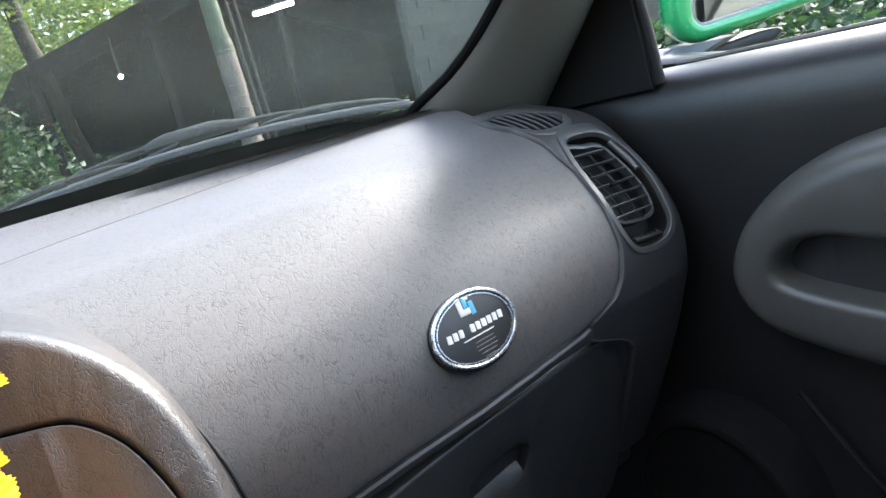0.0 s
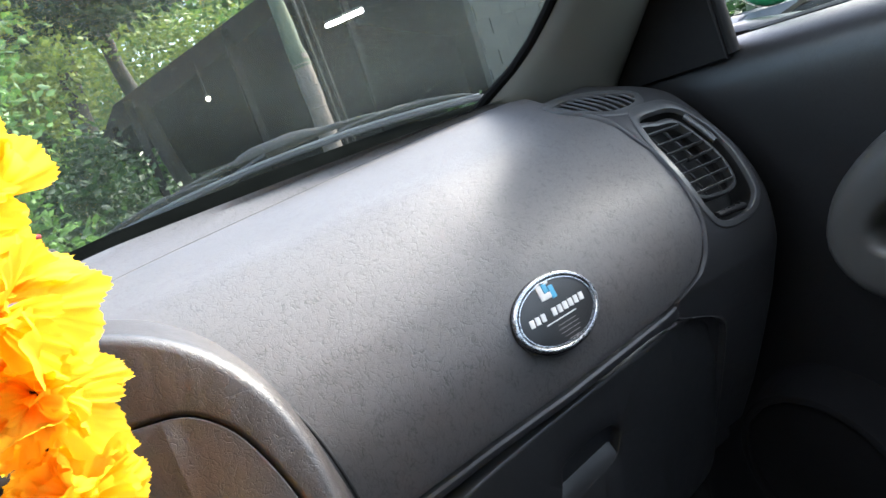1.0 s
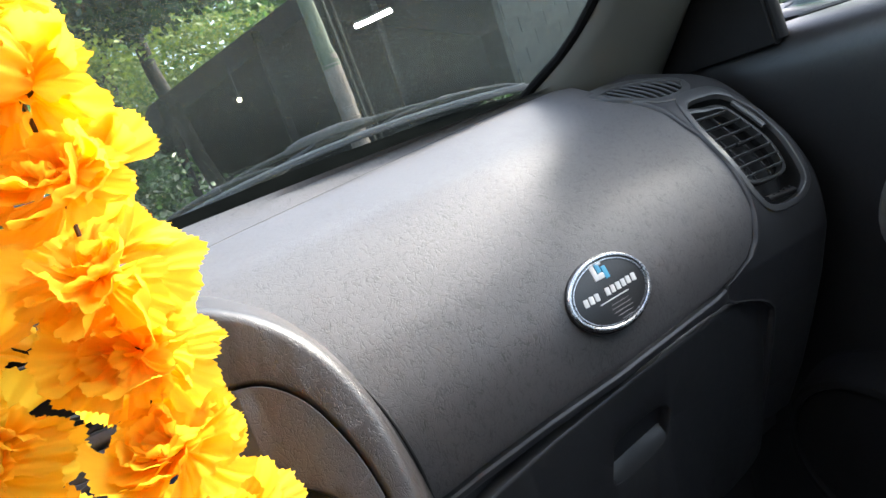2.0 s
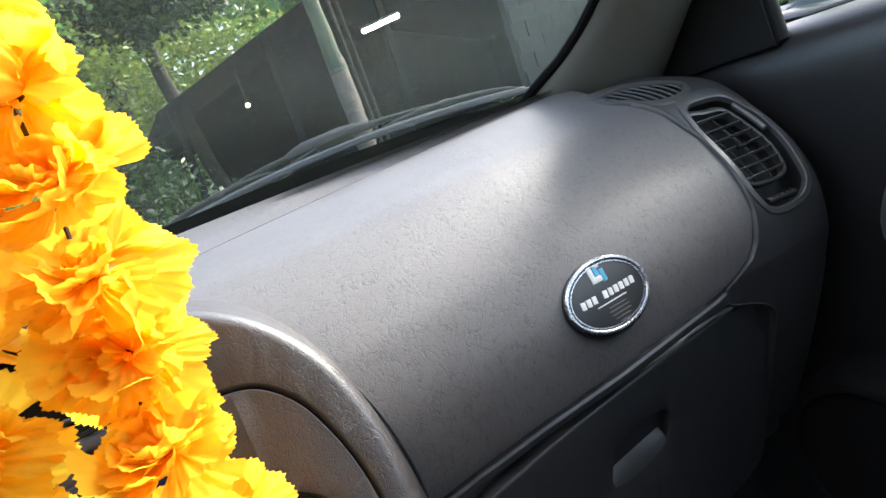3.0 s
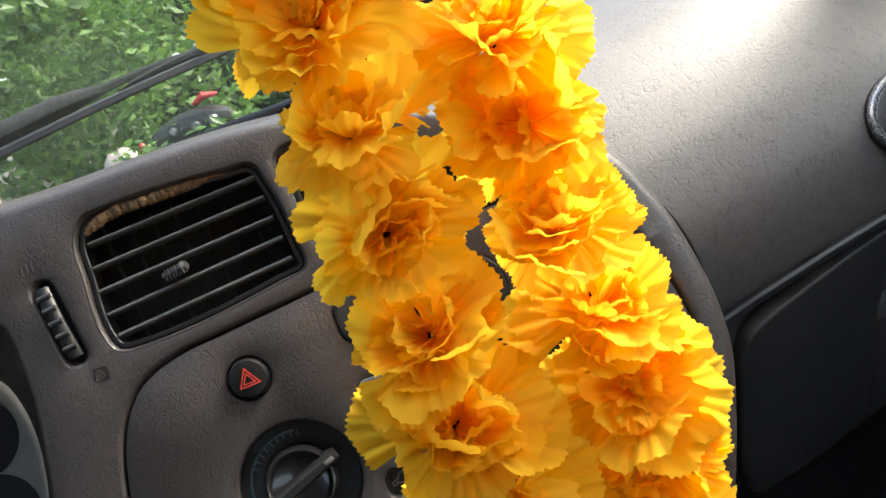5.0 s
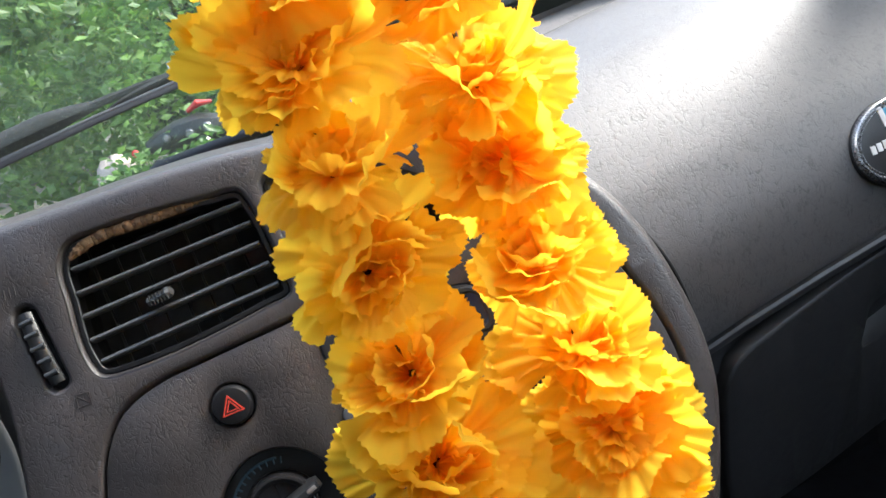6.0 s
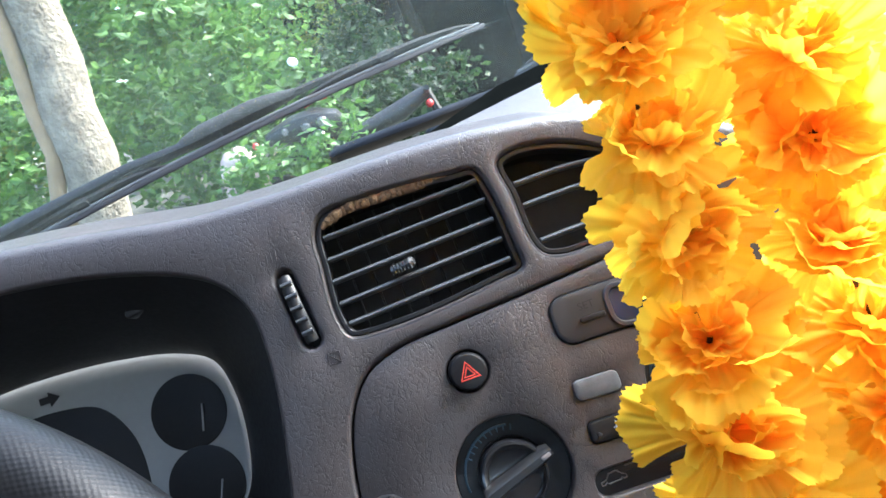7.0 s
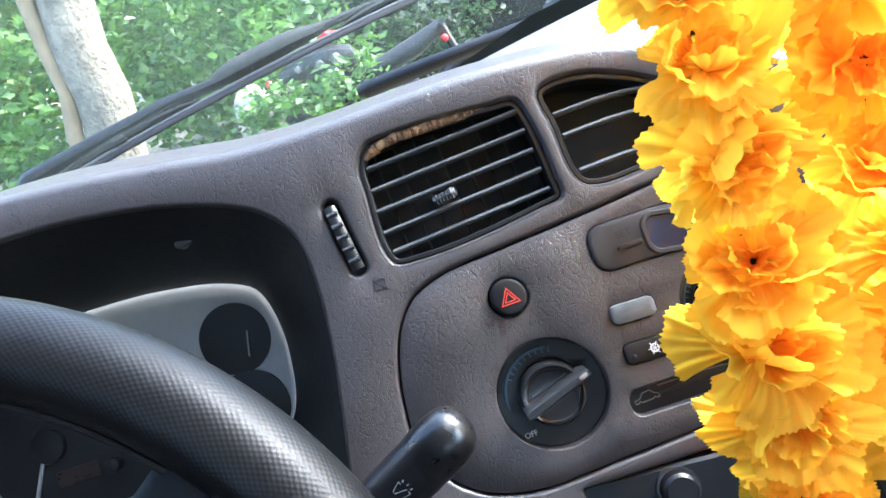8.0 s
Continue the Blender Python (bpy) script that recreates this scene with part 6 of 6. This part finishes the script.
for a, c in (((3.46, 7.60, 2.10), (3.62, 7.38, 2.10)), ((3.63, 7.37, 2.105), (3.78, 7.17, 2.11))):
    lamp = thing("tube_lamp", a, "lit white fluorescent tube under the shed roof", "lamp", "tube lamps")
    b = bmesh.new()
    tube(b, [Vector(a), Vector(c)], 0.025, 10)
    part("tube", b, TUBE, lamp)
    b = bmesh.new()
    tube(b, [Vector(a) + Vector((0, 0, 0.035)), Vector(c) + Vector((0, 0, 0.035))], 0.03, 8, 0.5)
    part("fitting", b, CONCRETE, lamp)
lamp = thing("bulb_lamp", (1.90, 8.1, 1.71), "small lit warm bulb hanging in the shed", "lamp")
b = bmesh.new()
bmesh.ops.create_uvsphere(b, u_segments=16, v_segments=10, radius=0.024, matrix=pose(1.90, 8.1, 1.71))
part("bulb", b, BULB, lamp)
b = bmesh.new()
tube(b, [Vector((1.90, 8.1, 1.75)), Vector((1.90, 8.1, 2.15))], 0.012, 6)
part("cord", b, RUBBER, lamp)
for x, y, h in ((3.05, 7.2, 4.2), (3.42, 7.9, 4.2)):
    b = bmesh.new()
    tube(b, [Vector((x + 0.03, y, -0.05)), Vector((x - 0.10, y, h))], [0.020, 0.016], 10)
    tagged(part("pole", b, BARK2), "thin dark wooden pole", "pole", "poles by the shed")

# block wall
wall = thing("block_wall", (6.5, 7.0, 0), "weathered grey concrete block wall", "wall")
b = bmesh.new()
box(b, (7.8, 7.0, 1.2), (5.4, 0.13, 2.4))
part("mortar", b, material("mortar", (0.04, 0.042, 0.036), 0.95, var=0.3, var_scale=5), wall)
bmb = bpy.data.meshes.new("block")
b = bmesh.new()
box(b, (0, 0, 0), (0.397, 0.03, 0.197), 0.002, segs=1)
b.to_mesh(bmb)
b.free()
bmb.materials.append(material("block_face", (0.04, 0.042, 0.035), 0.92, var=0.3, var_scale=5, bump=0.5, bump_scale=90, per_object=0.18))
for r in range(12):
    for c in range(13):
        o = new("block", bmb)
        o.parent = wall
        o.matrix_parent_inverse = world_of(wall).inverted()
        o.matrix_basis = pose(5.32 + 0.4 * c + (0.2 if r % 2 else 0), 6.932, 0.1 + 0.2 * r)

# parked motorcycle among the shrubs
bike = thing("motorcycle", (-0.1, 3.9, 0), "dark motorcycle with red lamps parked among shrubs", "motorcycle")
BIKE = material("dark_bike_paint", (0.008, 0.008, 0.009), 0.45)
RED = material("red_lens", (0.45, 0.02, 0.02), 0.25)
for x, z in ((-0.62, 0.29), (0.62, 0.29)):
    b = bmesh.new()
    tube(b, [Vector((x + 0.25 * math.cos(a), 3.9, z + 0.25 * math.sin(a))) for a in np.linspace(0, 6.2832, 33)], 0.05, 10, caps=False)
    w = part("wheel", b, RUBBER, bike)
    b = bmesh.new()
    tube(b, [Vector((x, 3.84, z)), Vector((x, 3.96, z))], 0.06, 14)
    part("hub", b, CHROME, w)
b = bmesh.new()
tube(b, [Vector((-0.55, 3.9, 0.62)), Vector((-0.3, 3.9, 0.66)), Vector((0.0, 3.9, 0.64)), Vector((0.3, 3.9, 0.68)), Vector((0.5, 3.9, 0.74))], [0.03, 0.07, 0.06, 0.08, 0.05], 14, 0.8)
part("body", b, BIKE, bike)
b = bmesh.new()
tube(b, [Vector((-0.53, 3.88, 0.80)), Vector((-0.46, 3.88, 0.80)), Vector((-0.33, 3.88, 0.81)), Vector((-0.20, 3.88, 0.80)), Vector((-0.10, 3.88, 0.77)), Vector((-0.06, 3.88, 0.72))], [0.05, 0.09, 0.12, 0.13, 0.11, 0.07], 14, 0.7, square=0.3)
part("fairing", b, BIKE, bike)
b = bmesh.new()
tube(b, [Vector((-0.24, 3.87, 0.915)), Vector((-0.17, 3.86, 0.942)), Vector((-0.09, 3.87, 0.925))], [0.02, 0.04, 0.02], 12, 0.6)
part("tank", b, RED, bike, "red fuel tank")
for x, z, r in ((-0.27, 0.80, 0.030), (-0.17, 0.80, 0.034), (-0.22, 0.73, 0.040), (-0.40, 0.82, 0.022)):
    b = bmesh.new()
    tube(b, [Vector((x, 3.74, z)), Vector((x, 3.755, z)), Vector((x, 3.80, z))], [r * 0.7, r, r], 14)
    part("engine_cover", b, CHROME, bike, "bright metal cover")
b = bmesh.new()
tube(b, [Vector((-0.3, 3.9, 0.42)), Vector((0.0, 3.9, 0.45)), Vector((0.25, 3.9, 0.42))], [0.08, 0.11, 0.08], 12)
part("engine", b, BIKE, bike)
b = bmesh.new()
tube(b, [Vector((0.62, 3.9, 0.29)), Vector((0.53, 3.9, 0.60)), Vector((0.50, 3.9, 0.74))], 0.03, 8)
part("fork", b, BIKE, bike)
b = bmesh.new()
tube(b, [Vector((0.47, 3.60, 0.78)), Vector((0.50, 3.9, 0.74)), Vector((0.47, 4.2, 0.78))], 0.018, 8)
part("handlebar", b, BIKE, bike)
for x, y, z, r in ((-0.60, 3.84, 0.80, 0.022), (0.49, 3.85, 0.665, 0.026)):
    b = bmesh.new()
    bmesh.ops.create_uvsphere(b, u_segments=14, v_segments=8, radius=r, matrix=pose(x, y, z))
    part("lamp", b, RED, bike, "red lamp lens")
b = bmesh.new()
bmesh.ops.create_uvsphere(b, u_segments=14, v_segments=8, radius=1, matrix=pose(-0.20, 3.85, 1.18, 0, 25, 0) @ Matrix.Diagonal((0.034, 0.010, 0.026, 1)))
part("mirror", b, material("white_reflector", (0.85, 0.86, 0.88), 0.2), bike, "bright round mirror")

# pale sack standing by the motorcycle
b = bmesh.new()
rows = []
for z, r in ((0.0, 0.14), (0.05, 0.17), (0.3, 0.17), (0.6, 0.14), (0.72, 0.12), (0.78, 0.095), (0.815, 0.06), (0.83, 0.02)):
    rows.append([Vector((-0.74 + r * math.cos(a) * (1 + 0.08 * math.sin(3 * a + 6 * z)), 3.9 + 0.8 * r * math.sin(a), z + 0.012 * math.sin(4 * a) * (z > 0.5))) for a in np.linspace(0, 2 * math.pi, 25)[:-1]])
sheet(b, rows, closed=True)
sack = part("sack", b, material("pale_sacking", (0.42, 0.34, 0.29), 0.9, var=0.35, var_scale=12, bump=0.6, bump_scale=40))
tagged(sack, "pale woven sack standing full beside the motorcycle", "sack")
